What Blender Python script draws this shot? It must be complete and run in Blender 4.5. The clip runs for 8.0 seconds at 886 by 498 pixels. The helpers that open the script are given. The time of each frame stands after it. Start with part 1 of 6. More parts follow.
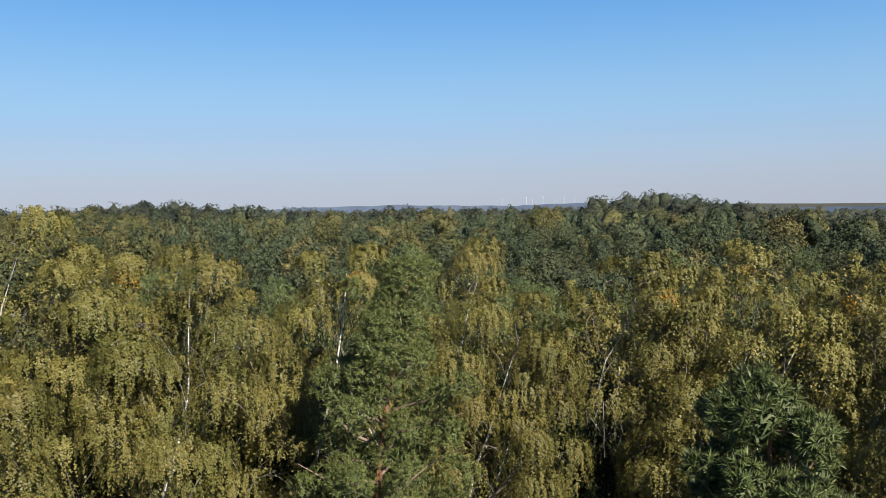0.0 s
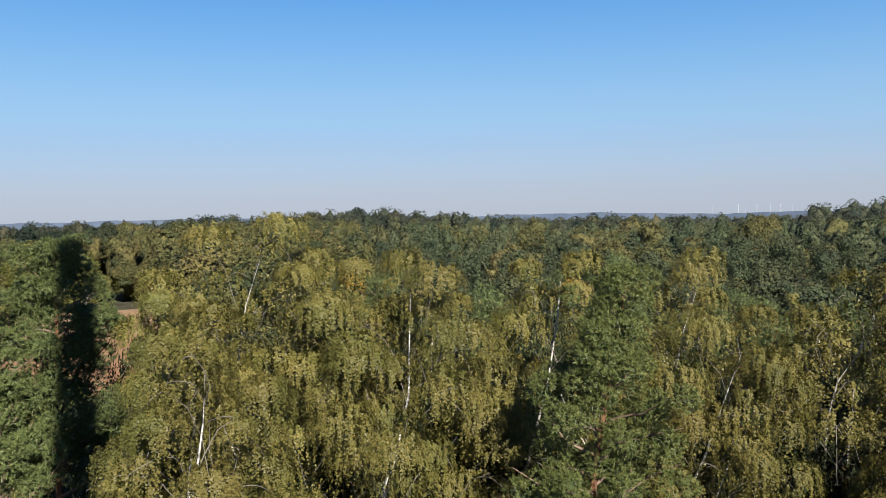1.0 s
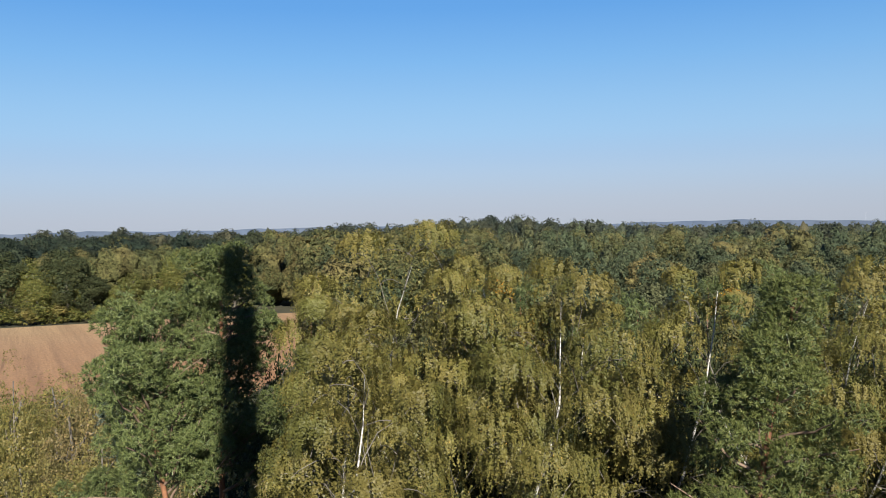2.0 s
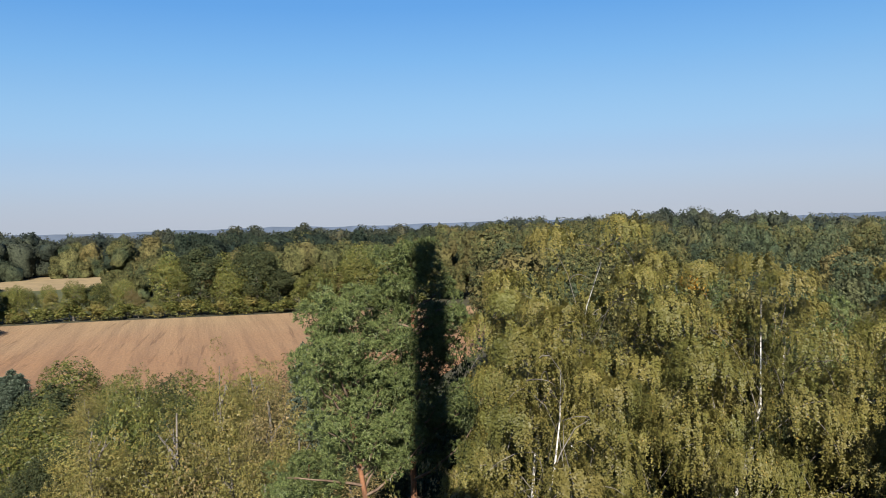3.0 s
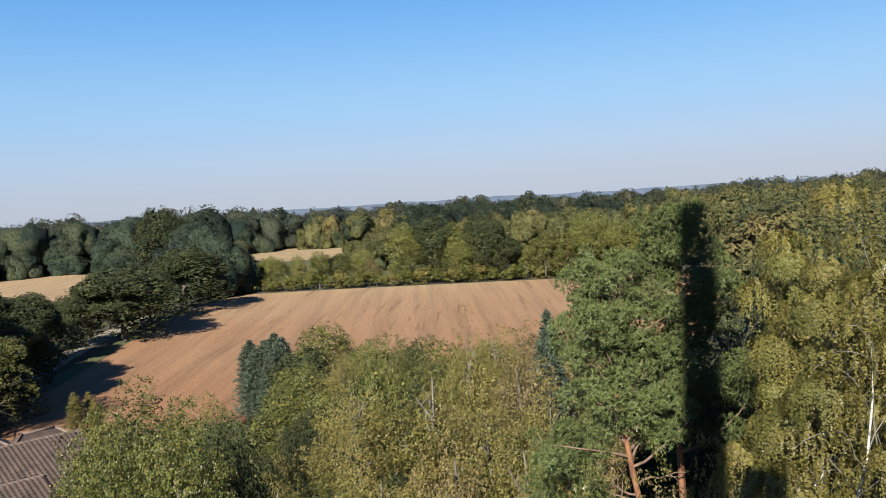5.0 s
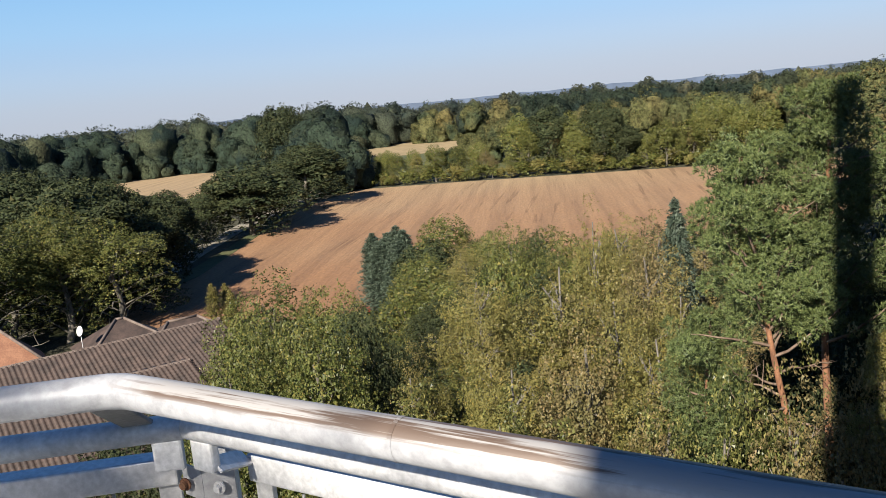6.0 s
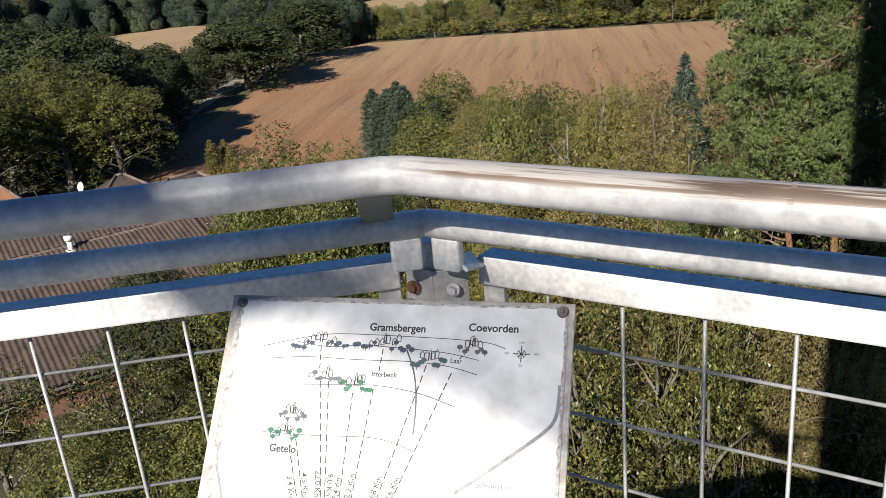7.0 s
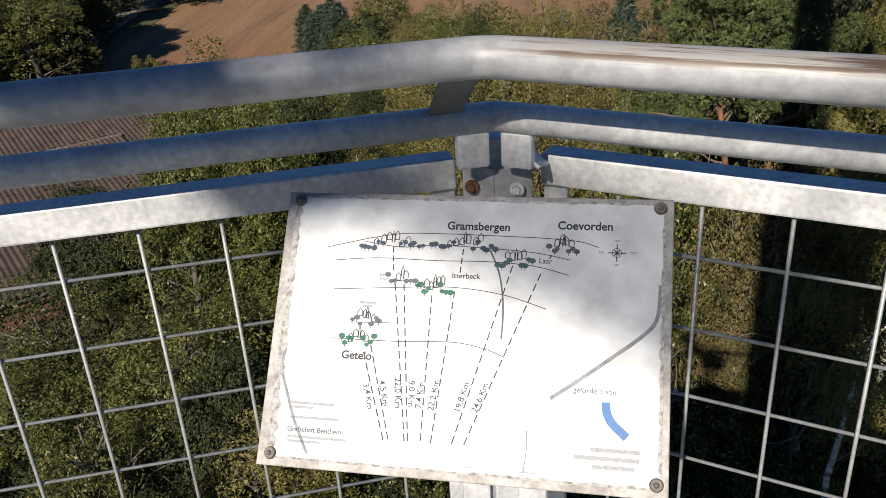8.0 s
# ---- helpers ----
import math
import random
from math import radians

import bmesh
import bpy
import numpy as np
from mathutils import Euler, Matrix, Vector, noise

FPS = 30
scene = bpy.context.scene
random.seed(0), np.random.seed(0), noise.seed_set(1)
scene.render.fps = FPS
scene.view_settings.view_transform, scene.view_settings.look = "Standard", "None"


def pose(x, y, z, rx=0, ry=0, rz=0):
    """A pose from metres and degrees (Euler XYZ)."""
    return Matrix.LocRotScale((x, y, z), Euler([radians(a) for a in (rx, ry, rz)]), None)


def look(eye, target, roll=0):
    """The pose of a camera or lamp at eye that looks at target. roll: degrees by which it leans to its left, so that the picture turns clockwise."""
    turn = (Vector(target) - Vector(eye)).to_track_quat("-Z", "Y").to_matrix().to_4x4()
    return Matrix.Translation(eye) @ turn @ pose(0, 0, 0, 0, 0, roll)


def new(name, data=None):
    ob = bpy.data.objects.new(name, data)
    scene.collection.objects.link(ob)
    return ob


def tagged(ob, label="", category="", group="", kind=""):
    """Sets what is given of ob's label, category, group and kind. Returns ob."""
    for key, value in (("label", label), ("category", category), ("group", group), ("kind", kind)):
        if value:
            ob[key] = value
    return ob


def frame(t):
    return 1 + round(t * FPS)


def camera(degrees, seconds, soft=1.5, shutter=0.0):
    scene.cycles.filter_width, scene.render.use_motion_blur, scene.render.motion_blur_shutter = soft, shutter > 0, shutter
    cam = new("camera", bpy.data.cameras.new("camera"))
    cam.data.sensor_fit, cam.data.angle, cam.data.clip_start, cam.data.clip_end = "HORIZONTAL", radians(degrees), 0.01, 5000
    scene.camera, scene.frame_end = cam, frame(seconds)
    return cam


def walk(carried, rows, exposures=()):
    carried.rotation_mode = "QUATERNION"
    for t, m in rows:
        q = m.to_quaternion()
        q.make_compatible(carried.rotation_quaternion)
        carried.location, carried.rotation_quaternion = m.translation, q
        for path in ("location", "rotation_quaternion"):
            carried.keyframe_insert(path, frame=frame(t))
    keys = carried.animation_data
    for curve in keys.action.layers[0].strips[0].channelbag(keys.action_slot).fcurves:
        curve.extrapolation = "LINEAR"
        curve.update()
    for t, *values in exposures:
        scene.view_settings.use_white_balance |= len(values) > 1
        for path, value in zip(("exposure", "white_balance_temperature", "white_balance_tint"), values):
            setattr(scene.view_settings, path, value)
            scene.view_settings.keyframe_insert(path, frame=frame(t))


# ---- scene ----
cam = camera(55.1, 8.0, 0.6)
PATH = [
    (0, (-0.109, -0.285, 20.037), (-0.104, 1.712, 19.914), -0.9),
    (0.5, (-0.23, -0.292, 20.048), (-0.394, 1.698, 19.932), -0.9),
    (1, (-0.434, -0.431, 20.054), (-0.897, 1.513, 19.955), -0.8),
    (1.5, (-0.631, -0.521, 20.071), (-1.171, 1.403, 19.983), -1.0),
    (2, (-0.883, -0.505, 20.053), (-1.641, 1.345, 19.977), -1.0),
    (2.2, (-0.979, -0.527, 20.062), (-1.863, 1.265, 19.986), -1.2),
    (3.5, (-1.514, -0.958, 20.117), (-2.735, 0.623, 20.04), -1.8),
    (4, (-1.809, -0.985, 20.122), (-3.218, 0.432, 20.048), -2.4),
    (5.3, (-2.528, -1.103, 20.044), (-4.092, 0.131, 19.872), -4.6),
    (5.5, (-2.621, -1.139, 20.027), (-4.242, 0.014, 19.816), -5.3),
    (6, (-2.861, -1.257, 19.964), (-4.509, -0.185, 19.6), -5.4),
    (6.5, (-2.993, -1.482, 19.921), (-4.618, -0.447, 19.383), -5.5),
    (7, (-3.163, -1.562, 19.869), (-4.75, -0.555, 19.186), -5.3),
    (7.5, (-3.294, -1.605, 19.83), (-4.818, -0.598, 19.018), -4.7),
    (8, (-3.338, -1.689, 19.817), (-4.784, -0.61, 18.956), -3.5),
]
walk(cam, [(row[0], look(*row[1:])) for row in PATH], [(0.0, 1.20), (4.2, 1.17), (5.4, 1.33), (6.3, 1.33), (7.0, 1.0), (8.0, 0.48)])

# ---- world and light ----
SUN_YAW, SUN_EL = 32.0, 32.5          # the light travels towards this yaw (from +y to the left)
world = bpy.data.worlds.new("sky")
scene.world = world
world.use_nodes = True
_wt = world.node_tree
_sky = _wt.nodes.new("ShaderNodeTexSky")
_sky.sky_type = "NISHITA"
_sky.sun_disc = False
_sky.altitude = 600
_sky.sun_elevation = radians(SUN_EL)
_sky.sun_rotation = radians(180 - SUN_YAW)
_sky.air_density, _sky.dust_density, _sky.ozone_density = 1.0, 0.1, 3.5
_bg = _wt.nodes["Background"]
_bg.inputs["Strength"].default_value = 0.062
# haze: the air near the horizon is greyer and duller than the model's clear air
_gen = _wt.nodes.new("ShaderNodeTexCoord")
_sep = _wt.nodes.new("ShaderNodeSeparateXYZ")
_wt.links.new(_gen.outputs["Generated"], _sep.inputs[0])
_air = _wt.nodes.new("ShaderNodeValToRGB")
_air.color_ramp.interpolation = "EASE"
for _k in range(3):
    _air.color_ramp.elements.new(0.5)
for _e, (_p, _c) in zip(_air.color_ramp.elements, ((0.0, (0.328, 0.383, 0.62)), (0.06, (0.41, 0.478, 0.68)), (0.14, (0.54, 0.67, 0.765)), (0.28, (0.45, 0.72, 0.9)), (0.75, (0.2, 0.37, 0.62)))):
    _e.position, _e.color = _p, (*_c, 1)
_wt.links.new(_sep.outputs["Z"], _air.inputs[0])
_tint = _wt.nodes.new("ShaderNodeMix")
_tint.data_type, _tint.blend_type = "RGBA", "MULTIPLY"
_tint.inputs[0].default_value = 1.0
_wt.links.new(_sky.outputs[0], _tint.inputs[6])
_wt.links.new(_air.outputs[0], _tint.inputs[7])
# low over the land the hazy air is the same all round
_haze = _wt.nodes.new("ShaderNodeValToRGB")
for _k in range(5):
    _haze.color_ramp.elements.new(0.5)
for _e, (_p, _c) in zip(_haze.color_ramp.elements, ((0.0, (3.532, 3.921, 4.574)), (0.02, (3.532, 4.011, 4.722)), (0.05, (3.285, 4.194, 5.288)), (0.095, (2.678, 4.24, 5.947)), (0.178, (1.568, 3.49, 6.119)), (0.235, (0.972, 2.75, 5.778)), (0.36, (0.563, 1.988, 5.13)))):
    _e.position, _e.color = _p, (*_c, 1)
_wt.links.new(_sep.outputs["Z"], _haze.inputs[0])
_share = _wt.nodes.new("ShaderNodeMapRange")
_share.inputs[1].default_value, _share.inputs[2].default_value = 0.3, 0.55
_share.inputs[3].default_value, _share.inputs[4].default_value = 0.75, 0.0
_wt.links.new(_sep.outputs["Z"], _share.inputs[0])
_both = _wt.nodes.new("ShaderNodeMix")
_both.data_type = "RGBA"
_wt.links.new(_share.outputs[0], _both.inputs[0])
_wt.links.new(_tint.outputs[2], _both.inputs[6])
_wt.links.new(_haze.outputs[0], _both.inputs[7])
_wt.links.new(_both.outputs[2], _bg.inputs[0])
sun_dir = Vector((math.sin(radians(SUN_YAW)), -math.cos(radians(SUN_YAW)), math.tan(radians(SUN_EL))))
sun = new("sun", bpy.data.lights.new("sun", "SUN"))
sun.data.energy, sun.data.angle, sun.data.color = 5.0, radians(0.53), (1.0, 0.93, 0.82)
sun.matrix_world = look(sun_dir * 50, (0, 0, 0))

# ---- materials ----
def mat(name):
    m = bpy.data.materials.new(name)
    m.use_nodes = True
    nt = m.node_tree
    return m, nt, nt.nodes["Principled BSDF"]


def ramp(nt, stops, mode="LINEAR"):
    r = nt.nodes.new("ShaderNodeValToRGB")
    r.color_ramp.interpolation = mode
    el = r.color_ramp.elements
    while len(el) < len(stops):
        el.new(0.5)
    for e, (p, c) in zip(el, stops):
        e.position, e.color = p, (*c, 1)
    return r


def noise_tex(nt, scale, detail=4.0, rough=0.55, coord="Object", stretch=None, turn=0.0):
    n = nt.nodes.new("ShaderNodeTexNoise")
    n.inputs["Scale"].default_value, n.inputs["Detail"].default_value = scale, detail
    n.inputs["Roughness"].default_value = rough
    tc = nt.nodes.new("ShaderNodeTexCoord")
    src = tc.outputs[coord]
    if stretch:
        mp = nt.nodes.new("ShaderNodeMapping")
        mp.inputs["Scale"].default_value = stretch
        if turn:
            ro = nt.nodes.new("ShaderNodeMapping")
            ro.inputs["Rotation"].default_value = (0, 0, radians(-turn))
            nt.links.new(src, ro.inputs[0])
            src = ro.outputs[0]
        nt.links.new(src, mp.inputs[0])
        src = mp.outputs[0]
    nt.links.new(src, n.inputs["Vector"])
    return n


def mix_col(nt, a, b, fac, blend="MIX"):
    m = nt.nodes.new("ShaderNodeMix")
    m.data_type, m.blend_type = "RGBA", blend
    for sock, v in ((m.inputs[0], fac), (m.inputs[6], a), (m.inputs[7], b)):
        if isinstance(v, (int, float)):
            sock.default_value = v
        elif isinstance(v, tuple):
            sock.default_value = (*v, 1)
        else:
            nt.links.new(v, sock)
    return m.outputs[2]


def bump(nt, p, height, strength, dist):
    b = nt.nodes.new("ShaderNodeBump")
    b.inputs["Strength"].default_value, b.inputs["Distance"].default_value = strength, dist
    nt.links.new(height, b.inputs["Height"])
    nt.links.new(b.outputs[0], p.inputs["Normal"])


def leaf_material(name, stops, rough=0.5, through_part=0.25, patch=None, patch_scale=0.35, dark=None, grain=None):
    """Foliage: each leaf has its own tint, larger patches turn towards another colour; grain gives dense far crowns
    their leafy relief and paints its hollows dark like shaded leaf gaps.
    """
    m, nt, p = mat(name)
    geo = nt.nodes.new("ShaderNodeNewGeometry")
    r = ramp(nt, stops)
    nt.links.new(geo.outputs["Random Per Island"], r.inputs[0])
    col = r.outputs[0]
    if patch:
        n = noise_tex(nt, patch_scale, 3.0)
        rr = ramp(nt, [(0.5, (0, 0, 0)), (0.68, (1, 1, 1))])
        nt.links.new(n.outputs[0], rr.inputs[0])
        col = mix_col(nt, col, patch, rr.outputs[0])
    if dark:
        n = noise_tex(nt, patch_scale * 1.7, 2.0)
        rr = ramp(nt, [(0.36, (1, 1, 1)), (0.46, (0, 0, 0))])
        nt.links.new(n.outputs[0], rr.inputs[0])
        col = mix_col(nt, col, dark, rr.outputs[0])
    if grain:
        n = noise_tex(nt, grain, 3.0, 0.7)
        # shade of the gaps between leaves, multiplied into the colour
        rr = ramp(nt, [(0.36, (0.5, 0.5, 0.5)), (0.64, (1.3, 1.3, 1.25))])
        nt.links.new(n.outputs[0], rr.inputs[0])
        col = mix_col(nt, col, rr.outputs[0], 1.0, "MULTIPLY")
        bump(nt, p, n.outputs[0], 1.0, 0.9 / grain)
    info = nt.nodes.new("ShaderNodeObjectInfo")
    hsv = nt.nodes.new("ShaderNodeHueSaturation")
    mr = nt.nodes.new("ShaderNodeMapRange")
    mr.inputs[3].default_value, mr.inputs[4].default_value = 0.47, 0.68
    nt.links.new(info.outputs["Random"], mr.inputs[0])
    nt.links.new(mr.outputs[0], hsv.inputs["Value"])
    nt.links.new(col, hsv.inputs["Color"])
    nt.links.new(hsv.outputs[0], p.inputs["Base Color"])
    p.inputs["Roughness"].default_value = rough
    p.inputs["Specular IOR Level"].default_value = 0.18
    t = nt.nodes.new("ShaderNodeBsdfTranslucent")
    nt.links.new(hsv.outputs[0], t.inputs[0])
    mx = nt.nodes.new("ShaderNodeMixShader")
    mx.inputs[0].default_value = through_part
    nt.links.new(p.outputs[0], mx.inputs[1])
    nt.links.new(t.outputs[0], mx.inputs[2])
    nt.links.new(mx.outputs[0], nt.nodes["Material Output"].inputs[0])
    return m


def two_tone(name, a, b, scale, rough=0.8, bump_scale=None, bump_strength=0.4, bump_dist=0.02, stretch=None, lo=0.35, hi=0.65, metal=0.0, tone=0.78):
    m, nt, p = mat(name)
    n = noise_tex(nt, scale, 5.0, 0.6, stretch=stretch)
    r = ramp(nt, [(lo, a), (hi, b)])
    nt.links.new(n.outputs[0], r.inputs[0])
    fine = noise_tex(nt, scale * 7, 3.0)
    rf = ramp(nt, [(0.3, (0.58 * tone,) * 3), (0.7, (0.84 * tone,) * 3)])
    nt.links.new(fine.outputs[0], rf.inputs[0])
    nt.links.new(mix_col(nt, r.outputs[0], rf.outputs[0], 1.0, "MULTIPLY"), p.inputs["Base Color"])
    p.inputs["Roughness"].default_value, p.inputs["Metallic"].default_value = rough, metal
    if bump_scale:
        bn = noise_tex(nt, bump_scale, 4.0, stretch=stretch)
        bump(nt, p, bn.outputs[0], bump_strength, bump_dist)
    return m


M_BIRCH = leaf_material("birch_leaves", [(0.0, (0.144, 0.137, 0.034)), (0.45, (0.201, 0.184, 0.049)), (0.9, (0.253, 0.222, 0.064)), (0.985, (0.309, 0.243, 0.072)), (1.0, (0.465, 0.295, 0.061))], 0.45, 0.12, (0.241, 0.201, 0.059), 0.3, (0.155, 0.156, 0.041))
M_AUTUMN = leaf_material("orange_birch_leaves", [(0.0, (0.4, 0.2, 0.03)), (0.6, (0.6, 0.32, 0.04)), (1.0, (0.7, 0.42, 0.08))], 0.45, 0.2)
M_PINE = leaf_material("pine_needles", [(0.0, (0.073, 0.107, 0.037)), (0.6, (0.153, 0.194, 0.065)), (1.0, (0.275, 0.310, 0.111))], 0.45, 0.1)
# needle tone for the insides of the crowns, standing in for shade there
M_PINESHADE = leaf_material("inner_shade_needles", [(0.0, (0.089, 0.127, 0.052)), (0.6, (0.151, 0.197, 0.081)), (1.0, (0.232, 0.259, 0.117))], 0.5, 0.1)
M_PINEMID = leaf_material("green_pine_needles", [(0.0, (0.101, 0.133, 0.039)), (0.6, (0.171, 0.207, 0.061)), (1.0, (0.263, 0.272, 0.088))], 0.5, 0.1)
M_OAK = leaf_material("oak_leaves", [(0.0, (0.077, 0.099, 0.025)), (0.5, (0.148, 0.167, 0.045)), (0.85, (0.225, 0.222, 0.064)), (1.0, (0.346, 0.271, 0.074))], 0.42, 0.14, (0.192, 0.192, 0.052), 0.5)
M_YELLOW = leaf_material("yellowing_leaves", [(0.0, (0.160, 0.155, 0.047)), (0.5, (0.235, 0.218, 0.066)), (0.9, (0.301, 0.263, 0.080)), (1.0, (0.432, 0.310, 0.080))], 0.45, 0.18, (0.282, 0.221, 0.080), 0.4)
M_BROWN = leaf_material("browning_leaves", [(0.0, (0.150, 0.125, 0.056)), (0.5, (0.250, 0.206, 0.088)), (1.0, (0.375, 0.263, 0.112))], 0.5, 0.2, (0.200, 0.188, 0.069), 0.5)
M_SPRUCE = leaf_material("spruce_needles", [(0.0, (0.06, 0.085, 0.058)), (0.6, (0.105, 0.14, 0.095)), (1.0, (0.17, 0.205, 0.14))], 0.5, 0.1)
M_FAROAK = leaf_material("far_broadleaf", [(0.0, (0.090, 0.106, 0.042)), (0.5, (0.133, 0.140, 0.053)), (0.9, (0.175, 0.164, 0.062)), (1.0, (0.233, 0.180, 0.067))], 0.8, 0.06, (0.212, 0.175, 0.069), 0.07, (0.066, 0.089, 0.045), grain=1.6)
M_NEAROAK = leaf_material("glossy_oak_leaves", [(0.0, (0.055, 0.068, 0.018)), (0.5, (0.105, 0.122, 0.032)), (0.85, (0.165, 0.172, 0.048)), (1.0, (0.26, 0.21, 0.06))], 0.5, 0.12, (0.1, 0.112, 0.03), 0.6)
# pale leaves among dark ones: sun and shade put into the leaf tints
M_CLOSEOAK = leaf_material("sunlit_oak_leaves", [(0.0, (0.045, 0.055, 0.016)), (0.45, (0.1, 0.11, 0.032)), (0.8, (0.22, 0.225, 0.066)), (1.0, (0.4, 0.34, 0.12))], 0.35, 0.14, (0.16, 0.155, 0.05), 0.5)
# grey-green with the haze of the distance mixed into the leaf tints
M_FARWOOD = leaf_material("hazy_distant_wood", [(0.0, (0.050, 0.065, 0.050)), (0.5, (0.070, 0.086, 0.060)), (0.9, (0.091, 0.106, 0.068)), (1.0, (0.132, 0.122, 0.070))], 0.8, 0.06, (0.107, 0.107, 0.064), 0.05, (0.038, 0.056, 0.046), grain=1.6)
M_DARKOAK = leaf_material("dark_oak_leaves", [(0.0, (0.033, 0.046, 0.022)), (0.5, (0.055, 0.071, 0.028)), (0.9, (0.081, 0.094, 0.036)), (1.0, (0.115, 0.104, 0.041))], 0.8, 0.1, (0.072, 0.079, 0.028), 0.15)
# dark and cool: the haze over the woods beyond the fields is in this colour
M_DARKWOOD = leaf_material("dark_hazy_crowns", [(0.0, (0.026, 0.046, 0.031)), (0.5, (0.040, 0.063, 0.041)), (0.9, (0.061, 0.083, 0.048)), (1.0, (0.092, 0.097, 0.052))], 0.8, 0.06, (0.073, 0.088, 0.047), 0.06, (0.022, 0.040, 0.031), grain=1.6)
M_FARPINE = leaf_material("far_pine", [(0.0, (0.086, 0.120, 0.067)), (0.6, (0.127, 0.163, 0.086)), (1.0, (0.174, 0.194, 0.098))], 0.8, 0.06, (0.174, 0.172, 0.077), 0.06, (0.070, 0.100, 0.060), grain=1.6)
M_BIRCHBARK = two_tone("birch_bark", (0.1, 0.09, 0.08), (0.75, 0.72, 0.66), 3.0, 0.7, 9.0, 0.5, 0.02, (1, 1, 3), 0.38, 0.5)
M_BIRCHTWIG = two_tone("birch_twigs", (0.09, 0.075, 0.06), (0.3, 0.27, 0.23), 2.0, 0.8, 9.0, 0.4, 0.01)
M_PINEBARK = two_tone("pine_bark", (0.16, 0.07, 0.035), (0.42, 0.19, 0.09), 5.0, 0.85, 14.0, 0.8, 0.03, (1, 1, 0.35))
M_PINETWIG = two_tone("pine_limbs", (0.16, 0.1, 0.065), (0.34, 0.24, 0.17), 4.0, 0.85)
M_BARK = two_tone("grey_bark", (0.1, 0.085, 0.065), (0.27, 0.24, 0.19), 6.0, 0.9, 16.0, 0.7, 0.03, (1, 1, 0.3))
M_FLOOR = two_tone("forest_floor", (0.035, 0.035, 0.012), (0.085, 0.075, 0.03), 0.15, 0.95, 2.0, 0.6, 0.2)
M_GRASS = two_tone("mown_grass", (0.075, 0.095, 0.02), (0.13, 0.13, 0.04), 0.4, 0.9, 6.0, 0.6, 0.05)
M_PATH = two_tone("sand_track", (0.3, 0.26, 0.19), (0.42, 0.38, 0.3), 0.5, 0.9, 4.0, 0.4, 0.03)
M_STRAW = two_tone("stubble", (0.38, 0.28, 0.14), (0.5, 0.37, 0.19), 0.05, 0.95)


def field_material():
    """Harrowed soil: rows run away from the tower, paler towards the far end, with damp patches and wheel ruts."""
    m, nt, p = mat("harrowed_soil")
    n1 = noise_tex(nt, 0.03, 4.0)
    tc = nt.nodes.new("ShaderNodeTexCoord")
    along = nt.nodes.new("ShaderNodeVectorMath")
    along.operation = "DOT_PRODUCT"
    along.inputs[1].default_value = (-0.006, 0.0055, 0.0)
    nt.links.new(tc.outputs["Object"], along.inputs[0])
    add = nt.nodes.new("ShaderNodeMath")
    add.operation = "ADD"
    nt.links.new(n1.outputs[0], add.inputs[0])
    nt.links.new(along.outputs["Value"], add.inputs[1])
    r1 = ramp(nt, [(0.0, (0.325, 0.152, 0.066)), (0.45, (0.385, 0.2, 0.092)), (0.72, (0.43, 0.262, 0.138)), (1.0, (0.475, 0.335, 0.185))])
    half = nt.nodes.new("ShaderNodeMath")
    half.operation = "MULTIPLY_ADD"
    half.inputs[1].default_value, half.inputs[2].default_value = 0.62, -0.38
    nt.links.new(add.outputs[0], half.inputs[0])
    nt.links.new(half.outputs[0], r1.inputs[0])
    n2 = noise_tex(nt, 0.42, 4.0, 0.6, stretch=(1, 0.03, 1), turn=50)
    r2 = ramp(nt, [(0.34, (0.8, 0.78, 0.76)), (0.58, (1.05, 1.04, 1.0))])
    nt.links.new(n2.outputs[0], r2.inputs[0])
    n3 = noise_tex(nt, 2.5, 5.0, 0.7)
    r3 = ramp(nt, [(0.3, (0.4, 0.4, 0.4)), (0.7, (0.72, 0.72, 0.72))])
    nt.links.new(n3.outputs[0], r3.inputs[0])
    n4 = noise_tex(nt, 0.85, 2.0, 0.5, stretch=(1, 0.035, 1), turn=46)
    r4 = ramp(nt, [(0.605, (1, 1, 1)), (0.64, (0.66, 0.62, 0.58)), (0.69, (0.66, 0.62, 0.58)), (0.72, (1, 1, 1))])
    nt.links.new(n4.outputs[0], r4.inputs[0])
    n5 = noise_tex(nt, 0.055, 3.0, 0.6)
    r5 = ramp(nt, [(0.42, (0, 0, 0)), (0.58, (1, 1, 1))])
    nt.links.new(n5.outputs[0], r5.inputs[0])
    ruts = mix_col(nt, (1.0, 1.0, 1.0), r4.outputs[0], r5.outputs[0])
    c = mix_col(nt, r1.outputs[0], r2.outputs[0], 1.0, "MULTIPLY")
    c = mix_col(nt, c, ruts, 1.0, "MULTIPLY")
    c = mix_col(nt, c, r3.outputs[0], 1.0, "MULTIPLY")
    nt.links.new(c, p.inputs["Base Color"])
    p.inputs["Roughness"].default_value = 0.95
    bn = noise_tex(nt, 1.6, 5.0, 0.65, stretch=(1, 0.12, 1), turn=50)
    bump(nt, p, bn.outputs[0], 0.8, 0.25)
    return m


